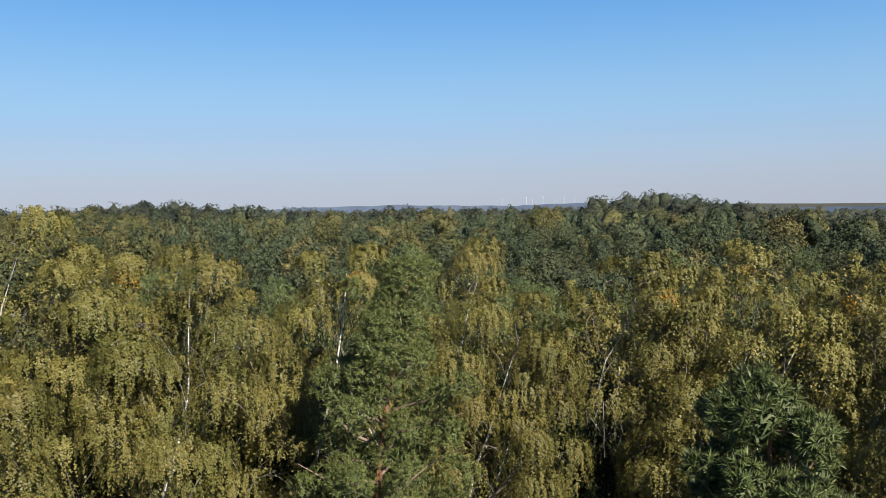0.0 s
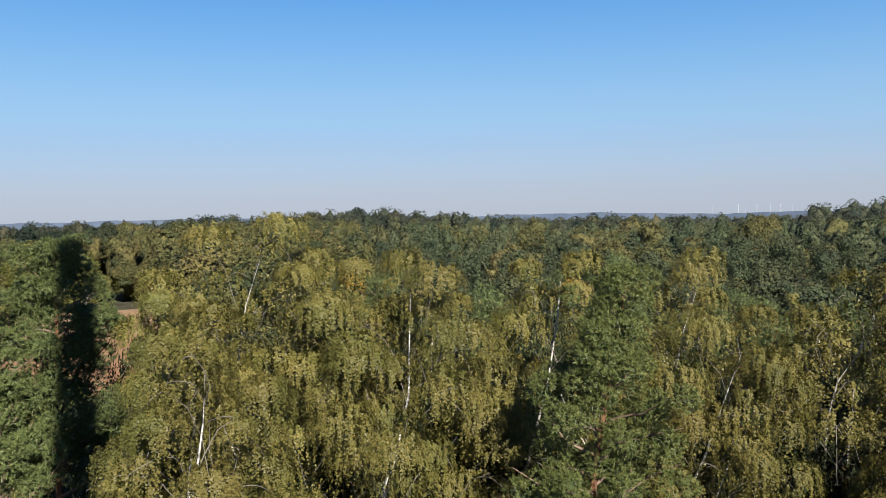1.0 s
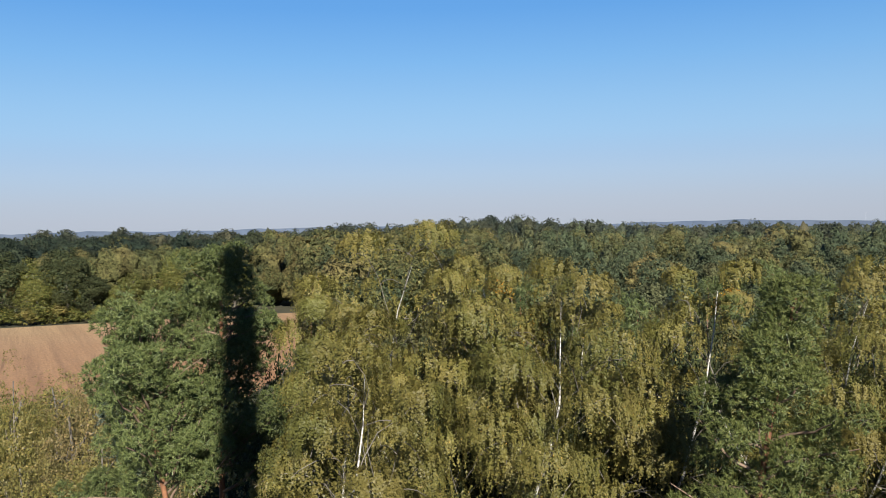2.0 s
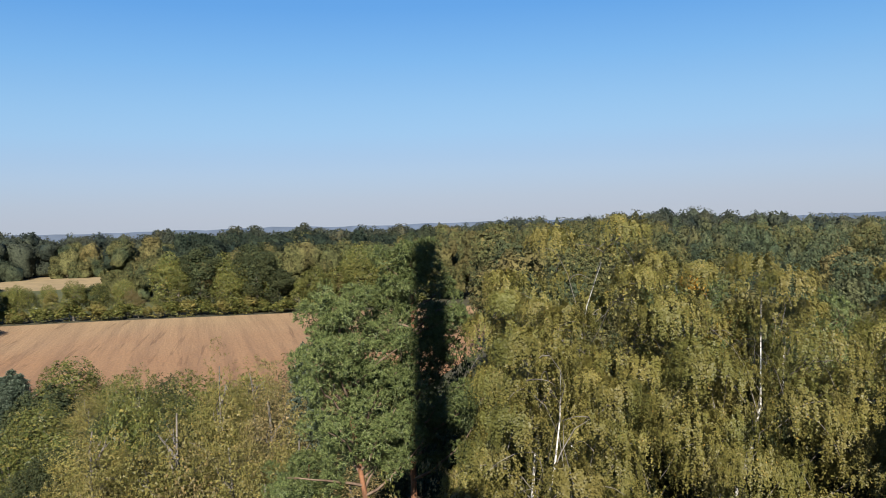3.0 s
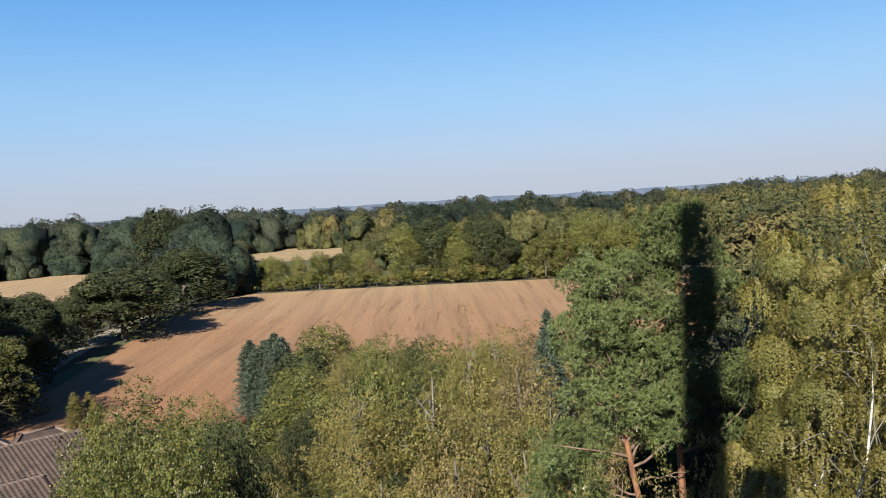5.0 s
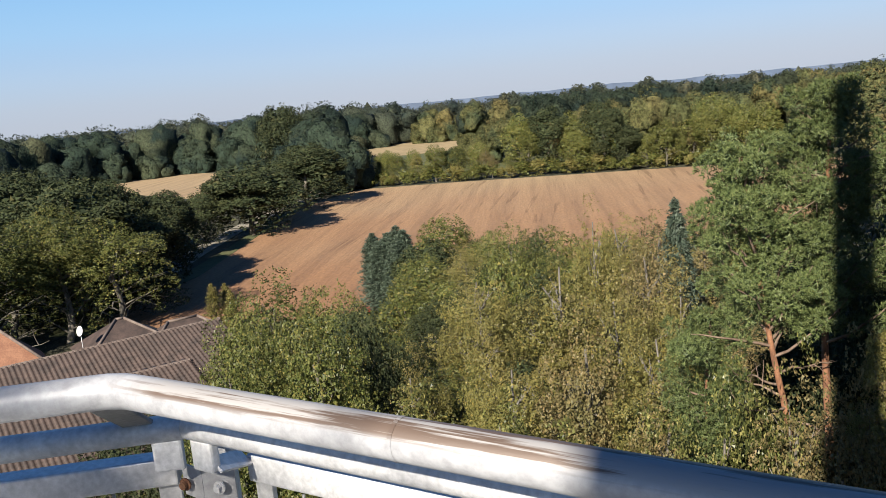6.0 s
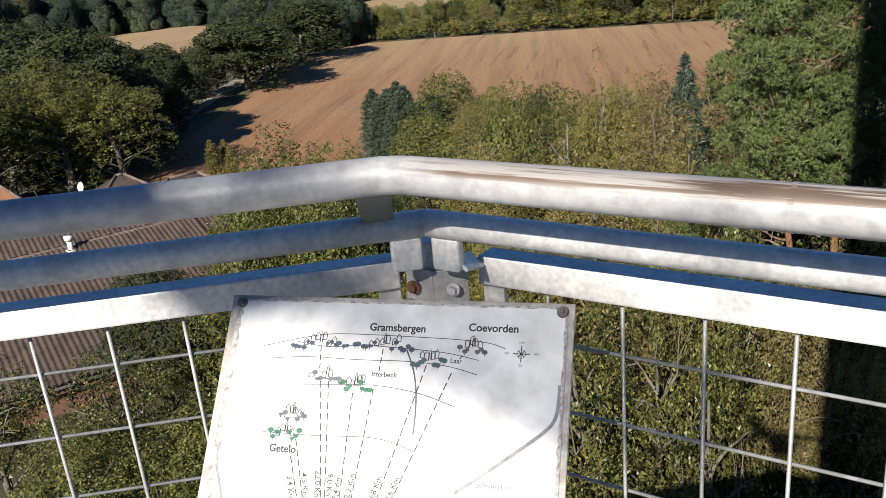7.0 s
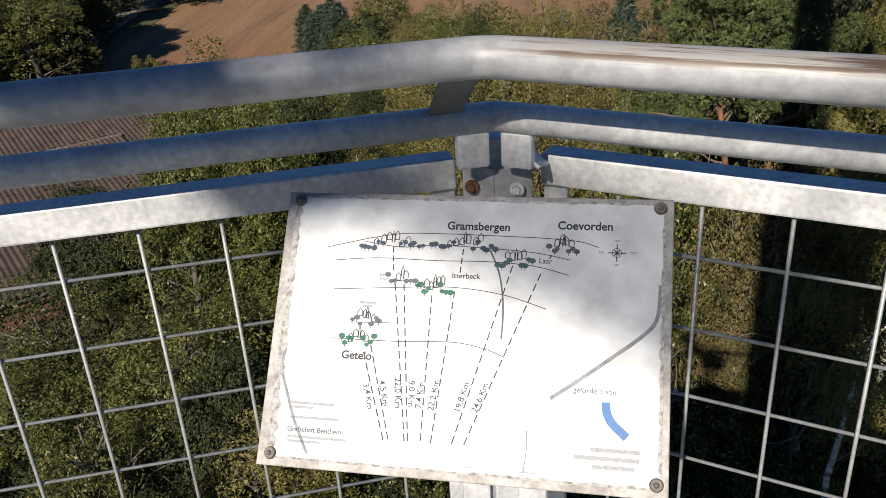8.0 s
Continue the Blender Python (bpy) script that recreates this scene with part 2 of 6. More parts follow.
def worn_rail():
    """Old zinc with remains of brown coating in long streaks, and fine scratches along the tube."""
    m, nt, p = mat("worn_zinc")
    base = noise_tex(nt, 34.0, 6.0, 0.65)
    r = ramp(nt, [(0.36, (0.26, 0.26, 0.268)), (0.62, (0.38, 0.38, 0.39))])
    nt.links.new(base.outputs[0], r.inputs[0])
    st = noise_tex(nt, 34.0, 6.0, 0.62, stretch=(0.035, 1, 1), turn=23)
    sr = ramp(nt, [(0.53, (0, 0, 0)), (0.57, (1, 1, 1))])
    nt.links.new(st.outputs[0], sr.inputs[0])
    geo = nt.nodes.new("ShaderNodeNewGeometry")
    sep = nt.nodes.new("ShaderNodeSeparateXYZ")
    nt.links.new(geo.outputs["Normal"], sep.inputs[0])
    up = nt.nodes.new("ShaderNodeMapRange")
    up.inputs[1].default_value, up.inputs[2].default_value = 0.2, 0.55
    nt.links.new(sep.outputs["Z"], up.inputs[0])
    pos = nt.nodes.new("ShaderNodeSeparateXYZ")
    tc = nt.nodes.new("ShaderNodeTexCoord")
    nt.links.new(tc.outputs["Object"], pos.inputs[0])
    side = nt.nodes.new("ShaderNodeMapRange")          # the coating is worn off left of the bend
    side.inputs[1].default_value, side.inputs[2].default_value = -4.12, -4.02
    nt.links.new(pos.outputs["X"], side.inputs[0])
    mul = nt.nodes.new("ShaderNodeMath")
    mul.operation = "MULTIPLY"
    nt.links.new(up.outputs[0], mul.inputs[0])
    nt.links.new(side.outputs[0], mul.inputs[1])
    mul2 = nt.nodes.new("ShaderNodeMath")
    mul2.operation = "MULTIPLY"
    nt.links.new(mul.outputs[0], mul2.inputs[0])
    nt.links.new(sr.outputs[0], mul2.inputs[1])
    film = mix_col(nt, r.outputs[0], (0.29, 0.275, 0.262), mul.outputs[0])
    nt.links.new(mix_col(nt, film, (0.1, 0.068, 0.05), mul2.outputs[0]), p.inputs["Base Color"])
    p.inputs["Roughness"].default_value, p.inputs["Metallic"].default_value = 0.5, 0.12
    fine = noise_tex(nt, 90.0, 4.0, 0.6, stretch=(0.15, 1, 1), turn=23)
    bump(nt, p, fine.outputs[0], 0.25, 0.0015)
    return m


M_FIELD = field_material()
M_ZINC = two_tone("galvanised_steel", (0.56, 0.555, 0.56), (0.68, 0.674, 0.67), 13.0, 0.5, 60.0, 0.15, 0.002, None, 0.42, 0.56, 0.1, tone=1.14)
M_ROOF = two_tone("roof_tiles", (0.049, 0.032, 0.026), (0.114, 0.074, 0.059), 1.2, 0.8, 12.0, 0.3, 0.01)
M_SIGN = two_tone("white_sheet", (0.72, 0.72, 0.73), (0.8, 0.8, 0.8), 3.0, 0.4, tone=1.05)
# the haze of the distance is put into this blue
M_FAR = two_tone("far_haze_blue", (0.095, 0.135, 0.215), (0.13, 0.17, 0.245), 0.004, 1.0, tone=0.8)
M_WHITE = two_tone("white_paint", (0.75, 0.75, 0.75), (0.82, 0.82, 0.82), 2.0, 0.5, tone=1.0)

M_WIRE = two_tone("galvanised_wire", (0.4, 0.4, 0.39), (0.58, 0.58, 0.57), 20.0, 0.5, metal=0.3, tone=0.85)
M_ZINCDARK = two_tone("dull_zinc", (0.2, 0.2, 0.2), (0.3, 0.3, 0.3), 18.0, 0.6, 60.0, 0.15, 0.002, metal=0.3)
M_ZINCWORN = worn_rail()
M_ALU = two_tone("dull_aluminium", (0.34, 0.3, 0.28), (0.58, 0.55, 0.52), 30.0, 0.6, metal=0.1, tone=1.0)
M_RIVET = two_tone("rivet_metal", (0.14, 0.12, 0.1), (0.26, 0.24, 0.21), 120.0, 0.6, metal=0.2)
M_RUST = two_tone("rust", (0.16, 0.06, 0.03), (0.3, 0.14, 0.07), 60.0, 0.85)
M_INK = two_tone("black_ink", (0.02, 0.022, 0.03), (0.04, 0.045, 0.055), 60.0, 0.6)
M_INKPALE = two_tone("faded_ink", (0.44, 0.45, 0.47), (0.6, 0.6, 0.62), 200.0, 0.6)
M_INKGREY = two_tone("grey_ink", (0.09, 0.1, 0.13), (0.17, 0.18, 0.22), 80.0, 0.6)
M_INKBLUE = two_tone("dark_blue_ink", (0.04, 0.07, 0.12), (0.08, 0.12, 0.18), 80.0, 0.6)
M_INKTEAL = two_tone("teal_ink", (0.05, 0.13, 0.14), (0.09, 0.2, 0.2), 80.0, 0.6)
M_GREEN = two_tone("green_ink", (0.015, 0.14, 0.08), (0.03, 0.22, 0.13), 80.0, 0.6)
M_GRIME = two_tone("grime", (0.3, 0.26, 0.23), (0.62, 0.6, 0.58), 110.0, 0.8, None, 0.4, 0.02, None, 0.36, 0.56, tone=0.95)
M_BLUE = two_tone("blue_print", (0.01, 0.16, 0.5), (0.015, 0.2, 0.58), 40.0, 0.5)
M_SCRATCH = two_tone("old_scratch", (0.3, 0.31, 0.34), (0.5, 0.5, 0.52), 60.0, 0.7)
M_RIDGE = two_tone("ridge_tiles", (0.150, 0.105, 0.083), (0.270, 0.210, 0.173), 2.0, 0.85)
# orange-brown of tiles facing the sun, put into the barn roof's colour
M_ROOFSUNLIT = two_tone("sunlit_orange_tiles", (0.3, 0.13, 0.07), (0.42, 0.2, 0.11), 1.2, 0.8)
M_BRICK = two_tone("red_brick", (0.2, 0.09, 0.06), (0.3, 0.15, 0.1), 3.0, 0.9)
M_RED = two_tone("orange_red_paint", (0.4, 0.045, 0.02), (0.55, 0.08, 0.035), 3.0, 0.6)
M_RUBBER = two_tone("black_rubber", (0.015, 0.015, 0.015), (0.03, 0.03, 0.03), 10.0, 0.8)

# ---- mesh helpers ----
def mesh_of(name, V, F, material, smooth=False, inner=0, inner_material=None):
    """A mesh from arrays of corners and of faces with equal corner counts, or a list of such face arrays; its last "inner" faces may have a second material."""
    me = bpy.data.meshes.new(name)
    Fs = F if isinstance(F, list) else [F]
    Fs = [np.asarray(f, dtype=np.int32) for f in Fs if len(f)]
    V = np.asarray(V, dtype=np.float32)
    me.vertices.add(len(V))
    me.vertices.foreach_set("co", V.ravel())
    loops = np.concatenate([f.ravel() for f in Fs])
    counts = np.concatenate([np.full(len(f), f.shape[1], dtype=np.int32) for f in Fs])
    me.loops.add(len(loops))
    me.loops.foreach_set("vertex_index", loops)
    me.polygons.add(len(counts))
    me.polygons.foreach_set("loop_start", np.concatenate([[0], np.cumsum(counts)[:-1]]).astype(np.int32))
    if smooth:
        me.polygons.foreach_set("use_smooth", np.ones(len(counts), dtype=bool))
    me.materials.append(material)
    if inner:
        me.materials.append(inner_material)
        me.polygons.foreach_set("material_index", (np.arange(len(counts)) >= len(counts) - inner).astype(np.int32))
    me.update(calc_edges=True)
    return me


def part(name, bm, material, parent, label=""):
    """Links a bmesh, or a mesh, as one object under a thing or a part."""
    if isinstance(bm, bpy.types.Mesh):
        me = bm
    else:
        bm.normal_update()
        me = bpy.data.meshes.new(name)
        bm.to_mesh(me)
        bm.free()
        me.materials.append(material)
    ob = new(name, me)
    ob.parent = parent
    if label:
        ob["label"] = label
    return ob


def tubes(lines, sides=6):
    """Corners and faces of tapered tubes along polylines: each line is (points, radii)."""
    V, F, at = [], [], 0
    for pts, rad in lines:
        pts = np.asarray(pts, float)
        d = np.gradient(pts, axis=0)
        d /= np.linalg.norm(d, axis=1, keepdims=True) + 1e-9
        ref = np.where(np.abs(d[:, 2:3]) > 0.9, np.array([[1.0, 0, 0]]), np.array([[0, 0, 1.0]]))
        u = np.cross(d, ref)
        u /= np.linalg.norm(u, axis=1, keepdims=True) + 1e-9
        v = np.cross(d, u)
        a = np.arange(sides) * 2 * np.pi / sides
        ring = pts[:, None] + np.asarray(rad)[:, None, None] * (np.cos(a)[None, :, None] * u[:, None] + np.sin(a)[None, :, None] * v[:, None])
        n = len(pts)
        V.append(ring.reshape(-1, 3))
        i, j = np.meshgrid(np.arange(n - 1), np.arange(sides), indexing="ij")
        j2 = (j + 1) % sides
        F.append((np.stack([i * sides + j, i * sides + j2, (i + 1) * sides + j2, (i + 1) * sides + j], -1) + at).reshape(-1, 4))
        at += n * sides
    return np.concatenate(V), np.concatenate(F)


def unit(a):
    return a / (np.linalg.norm(a, axis=-1, keepdims=True) + 1e-9)


def leaf_tris(P, N, L, W, rng, along=None):
    """One pointed triangle a leaf, about the points P, facing N."""
    n = len(P)
    r = unit(rng.normal(size=(n, 3))) if along is None else along
    u = unit(r - N * (r * N).sum(1, keepdims=True))
    v = np.cross(N, u)
    L, W = np.broadcast_to(L, n)[:, None], np.broadcast_to(W, n)[:, None]
    V = np.stack([P - u * L * 0.45 - v * W * 0.5, P - u * L * 0.45 + v * W * 0.5, P + u * L * 0.55], 1)
    return V.reshape(-1, 3), np.arange(3 * n).reshape(n, 3)


def leaf_quads(P, N, L, W, rng, along=None):
    """One kite-shaped leaf about each of the points P, folded a little along its rib."""
    n = len(P)
    r = unit(rng.normal(size=(n, 3))) if along is None else along
    u = unit(r - N * (r * N).sum(1, keepdims=True))
    v = np.cross(N, u)
    L, W = np.broadcast_to(L, n)[:, None], np.broadcast_to(W, n)[:, None]
    V = np.stack([P - u * L * 0.5, P - u * L * 0.05 + v * W * 0.5 + N * W * 0.12, P + u * L * 0.5, P - u * L * 0.05 - v * W * 0.5 + N * W * 0.12], 1)
    return V.reshape(-1, 3), np.arange(4 * n).reshape(n, 4)


def masses(C, R, rng, squash=0.85, n=12, size=0.3, slim=1.0):
    """The dense inner foliage of each lobe: ragged overlapping leaf sprays under the outer leaves."""
    C, R = np.asarray(C, float), np.asarray(R, float)
    way = unit(rng.normal(size=(len(C), n, 3)) + np.array([0, 0, 0.3]))
    P = (C[:, None] + way * R[:, None, None] * np.array([1, 1, squash]) * rng.uniform(0.8, 1.1, (len(C), n, 1))).reshape(-1, 3)
    N = unit(way.reshape(-1, 3) * 1.2 + rng.normal(size=P.shape) * 0.5)
    L = size * rng.uniform(0.7, 1.3, len(P))
    return leaf_tris(P, N, L * 1.3, L * slim, rng)


def ball(level):
    """Corners and faces of an even ball of triangles."""
    bm = bmesh.new()
    bmesh.ops.create_icosphere(bm, subdivisions=level, radius=1.0)
    D = np.array([v.co[:] for v in bm.verts])
    F = np.array([[v.index for v in f.verts] for f in bm.faces])
    bm.free()
    return unit(D), F


def lumps(C, R, D, least=0.45):
    """How far a crown of overlapping lobes (C, R about its middle) reaches in each of the directions D, and which way its surface faces there."""
    dc = C @ np.swapaxes(D, -1, -2)                       # lobes x directions
    q = dc ** 2 - (C ** 2).sum(-1)[..., None] + (R ** 2)[..., None]
    t = np.where(q > 0, dc + np.sqrt(np.maximum(q, 0)), 0.0)
    won = t.argmax(-2)
    t = np.maximum(t.max(-2), least)
    face = D * t[..., None] - np.take_along_axis(C, won[..., None], -2)
    return t, unit(face)


def joined(V1, F1, V2, F2):
    """Two sets of corners and faces as one; the faces stay in two lists if their corner counts differ."""
    V = np.concatenate([V1, V2])
    if F1.shape[1] == F2.shape[1]:
        return V, np.concatenate([F1, F2 + len(V1)])
    return V, [F1, F2 + len(V1)]


# ---- trees ----
def curve_line(p0, d0, length, n, rng, wob=0.12, pull=(0, 0, 0)):
    pts = [np.asarray(p0, float)]
    d = np.asarray(d0, float)
    for k in range(n):
        d = d + rng.normal(size=3) * wob + np.asarray(pull) / n
        d = d / np.linalg.norm(d)
        pts.append(pts[-1] + d * length / n)
    return np.array(pts)


def sample_line(pts, f):
    i = min(int(f * (len(pts) - 1)), len(pts) - 2)
    k = f * (len(pts) - 1) - i
    return pts[i] * (1 - k) + pts[i + 1] * k, unit(pts[i + 1] - pts[i])


def birch_meshes(seed, height=19.0, spread=2.6, crown=9.0, lobes=44, strands=34, per=40, leaf=0.062, leaves=None, orange=0, stems=2, weep=1.0):
    """A weeping birch: crooked white stems, rising limbs, and a domed crown of drooping tresses, each a bundle of hanging strands set with small leaves, with dark slits between."""
    rng = np.random.default_rng(seed)
    trunks, limbs, twigs = [], [], []
    for k in range(stems):
        a = rng.uniform(0, 6.28)
        off = np.array([math.cos(a), math.sin(a), 0]) * (0.0 if k == 0 else 0.35)
        tr = curve_line((off[0], off[1], -0.3), (off[0] * 0.25 + rng.normal() * 0.04, off[1] * 0.25 + rng.normal() * 0.04, 1), height, 18, rng, 0.19, (0, 0, 1.6))
        tr[:, 2] *= (0.94 if k == 0 else rng.uniform(0.8, 0.86)) * height / tr[-1, 2]
        tr[:, :2] -= (tr[-1, :2] - off[:2] * 2.0) * np.linspace(0, 1, len(tr))[:, None]
        trunks.append((tr, (0.12 * (1 - np.linspace(0, 1, len(tr))) ** 1.1 + 0.01) * height / 18))
    low = height - crown
    top = trunks[0][0][-1]
    # the tresses' hubs wind up the dome; lower ones reach farther out
    k = np.arange(lobes)
    g = (k + 0.5) / lobes
    h = 1.02 - g ** 0.66
    a = k * 2.39996 + rng.normal(size=lobes) * 0.35
    girth = spread * (1 - np.clip(h, 0, 1) ** 1.9) ** 0.5
    rr = girth * rng.uniform(0.7, 1.08, lobes)
    C = np.stack([np.cos(a) * rr, np.sin(a) * rr, low + h * crown * rng.uniform(0.95, 1.03, lobes)], 1)
    C[:, :2] += np.array([np.interp(z, trunks[0][0][:, 2], trunks[0][0][:, q]) for z in C[:, 2] for q in (0, 1)]).reshape(-1, 2) * 0.8
    C[:, 2] = np.minimum(C[:, 2], height - 0.2)
    R = spread * rng.uniform(0.2, 0.36, lobes) * np.where(h > 0.85, 0.7, 1.0)
    hubs = []
    for i in range(lobes):
        tr = trunks[i % stems][0] if rng.random() < 0.7 else trunks[0][0]
        f = float(np.clip((C[i, 2] - rng.uniform(0.5, 1.3) * rr[i] - 0.3) / tr[-1, 2], 0.35, 0.96))
        p, d = sample_line(tr, f)
        q = C[i] + np.array([0, 0, -0.1])
        mid = p * 0.45 + q * 0.55 + np.array([0, 0, 0.22 * np.linalg.norm(q - p)]) + rng.normal(size=3) * 0.1
        w = np.linspace(0, 1, 7)[:, None]
        line = p * (1 - w) ** 2 + mid * 2 * w * (1 - w) + q * w ** 2
        line[1:-1] += rng.normal(size=(5, 3)) * 0.07
        limbs.append((line, np.linspace(0.022, 0.007, 7) * (1.3 - 0.8 * f)))
        hubs.append(line[4] + rng.normal(size=3) * 0.12)
        for s in range(3):
            q2, dq = sample_line(line, rng.uniform(0.45, 0.98))
            tw = curve_line(q2, unit(dq + rng.normal(size=3) * 0.6), R[i] * rng.uniform(0.9, 1.7), 5, rng, 0.12, (0, 0, -1.3))
            twigs.append((tw, np.linspace(0.013, 0.004, len(tw))))
    # smaller tresses hang along the limbs
    C, R, h = np.concatenate([C, np.array(hubs)]), np.concatenate([R, R * 0.7]), np.concatenate([h, h])
    own = np.concatenate([np.repeat(np.arange(lobes), strands), np.repeat(np.arange(lobes, 2 * lobes), strands // 5)])
    bare = (h < 0.5) & (rng.random(len(h)) < 0.4)           # some low boughs are bare
    own = own[~bare[own]]
    n = len(own)
    way = unit(rng.normal(size=(n, 3)) * np.array([1, 1, 0.8]) + np.array([0, 0, 0.5]) + unit(C * np.array([1, 1, 0]))[own] * 0.55)
    way[:, 2] = np.abs(way[:, 2])
    S = C[own] + way * R[own][:, None] * np.array([1, 1, 0.6]) * rng.uniform(0.75, 1.05, (n, 1))
    out = unit(way * np.array([1, 1, 0]) + rng.normal(size=way.shape) * np.array([0.2, 0.2, 0]))
    length = weep * (0.3 + 0.6 * R / R.max())[own] * rng.uniform(0.4, 1.4, n) * (1.25 - 0.6 * np.clip(h[own], 0, 1))
    f = (np.arange(per) + 0.5) / per
    P = S[:, None] + out[:, None] * (0.22 * length[:, None] * np.sqrt(f)[None])[..., None]
    P = P + np.array([0, 0, 1.0]) * (0.1 * np.sin(f * 3.0)[None] - f[None] ** 1.2 * length[:, None])[..., None]
    P = (P + rng.normal(size=P.shape) * leaf * 0.6).reshape(-1, 3)
    lift = np.repeat((1 - f)[None] * 0.7, n, 0).reshape(-1, 1) * np.array([0, 0, 1.0])
    N = unit(np.repeat(out * 0.9 + way * 0.5, per, 0) + lift + rng.normal(size=P.shape) * 0.42)
    V, F = leaf_tris(P, N, leaf * rng.uniform(0.8, 1.35, len(P)), leaf * 0.85, rng)
    inner = 110
    V, F = joined(V, F, *masses(C[:lobes] * np.array([0.8, 0.8, 1]) - np.array([0, 0, 0.55]), R[:lobes] * 0.85, rng, 1.5, inner, leaf * 1.35))
    more = [("crown", mesh_of("crown", V, F, leaves or M_BIRCH))]
    if orange:
        near = np.argsort(np.linalg.norm(S - S[rng.integers(n)], axis=1))[:orange]
        W = np.concatenate([P.reshape(n, per, 3)[q][per // 3:] for q in near])
        W = W + rng.normal(size=W.shape) * 0.05
        WV, WF = leaf_tris(W, unit(np.repeat(out[near], per - per // 3, 0) + rng.normal(size=W.shape) * 0.4), leaf, leaf * 0.9, rng)
        more.append(("yellowed_foliage", mesh_of("yellowed_foliage", WV, WF, M_AUTUMN)))
    TV, TF = tubes(trunks, 9)
    LV, LF = tubes(limbs + twigs, 4)
    return [("trunk", mesh_of("trunk", TV, TF, M_BIRCHBARK, True)), ("branchwork", mesh_of("branchwork", LV, LF, M_BIRCHTWIG, True))] + more


def pine_meshes(seed, height=18.0, spread=2.6, base=0.45, shoots=1500, needle=0.17, per=22, lean=(0.0, 0.0), lumps=30, needles=None, core=70, puff=1.0, dead=0):
    """A Scots pine: rust-coloured stem, crooked limbs, and cushions of bristling shoots."""
    rng = np.random.default_rng(seed)
    trunk = curve_line((0, 0, -0.3), (lean[0], lean[1], 1), height * 0.97, 14, rng, 0.05, (-lean[0] * 0.9, -lean[1] * 0.9, 0.3))
    trunk[:, 2] *= 0.985 * height / trunk[-1, 2]
    want = np.array(lean) * height * 0.62
    trunk[:, :2] += (want - trunk[-1, :2]) * np.linspace(0, 1, len(trunk))[:, None] ** 1.3
    tr = np.linspace(0.19, 0.03, len(trunk)) * height / 18
    limbs, cush = [], []
    for k in range(lumps):
        f = base + (0.99 - base) * (k + 0.5) / lumps
        p, d = sample_line(trunk, f)
        a = k * 2.4 + rng.normal() * 0.5
        taper = 1.0 - 0.8 * ((f - base) / (1 - base)) ** 1.5
        L = spread * taper * rng.uniform(0.65, 1.15)
        line = curve_line(p, unit(np.array([math.cos(a), math.sin(a), 0.25 + 0.5 * f])), L, 6, rng, 0.16, (0, 0, 0.35))
        limbs.append((line, np.linspace(0.06, 0.015, len(line)) * (1.3 - 0.7 * f)))
        for g in (1.0, 0.72, 0.46):
            c, _ = sample_line(line, g * 0.98)
            r = (0.3 + 0.14 * taper) * rng.uniform(0.75, 1.3) * puff
            cush.append((c + rng.normal(size=3) * 0.2, r, 1.0))
    cush.append((trunk[-1], 0.45 * puff, 1.0))
    for q in range(dead):
        p, d = sample_line(trunk, base - 0.02 - 0.1 * q / dead)
        a = 2.4 + q * 0.9 + rng.normal() * 0.3
        line = curve_line(p, unit(np.array([math.cos(a), math.sin(a), 0.1])), spread * rng.uniform(0.5, 0.9), 7, rng, 0.25, (0, 0, 0.5))
        limbs.append((line, np.linspace(0.045, 0.008, len(line))))
        for g in (0.4, 0.6, 0.8):
            p2, d2 = sample_line(line, g)
            tw = curve_line(p2, unit(d2 + rng.normal(size=3) * 0.7), 0.7, 4, rng, 0.2)
            limbs.append((tw, np.linspace(0.016, 0.004, len(tw))))
    C = np.array([c for c, _, _ in cush])
    R = np.array([r for _, r, _ in cush])
    pick = rng.choice(len(C), shoots, p=R ** 2 / (R ** 2).sum())
    way = unit(rng.normal(size=(shoots, 3)) + np.array([0, 0, 0.6]) + unit(C * np.array([1, 1, 0]))[pick] * 0.4)
    P = C[pick] + way * R[pick][:, None] * np.array([1.0, 1.0, 0.8]) * rng.uniform(0.75, 1.05, (shoots, 1))
    axis = unit(way + np.array([0, 0, 0.6]) + rng.normal(size=way.shape) * 0.35)
    # needles stand out round each shoot like a brush, their flats towards its tip
    nd = unit(axis[:, None] * rng.uniform(0.0, 0.9, (shoots, per, 1)) + unit(rng.normal(size=(shoots, per, 3))) * 0.8)
    root = P[:, None] - axis[:, None] * (rng.uniform(0, 1, (shoots, per, 1)) * needle * 0.5)
    Q = (root + nd * needle * 0.5).reshape(-1, 3)
    face = unit(np.repeat(axis + way * 0.6, per, 0) + rng.normal(size=(shoots * per, 3)) * 0.35)
    nd = nd.reshape(-1, 3)
    face = unit(face - nd * (face * nd).sum(1, keepdims=True))
    V, F = leaf_tris(Q, face, needle * rng.uniform(0.8, 1.25, len(Q)), needle * 0.2, rng, nd)
    # inner sprays take a second tone in place of shade under the shoots
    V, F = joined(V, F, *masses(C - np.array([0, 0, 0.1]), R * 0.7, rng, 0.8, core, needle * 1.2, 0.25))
    crown = mesh_of("crown", V, F, needles or M_PINE, False, len(C) * core, M_PINESHADE)
    TV, TF = tubes([(trunk, tr)], 9)
    LV, LF = tubes(limbs, 4)
    return [("trunk", mesh_of("trunk", TV, TF, M_PINEBARK, True)), ("branchwork", mesh_of("branchwork", LV, LF, M_PINETWIG, True)), ("crown", crown)]


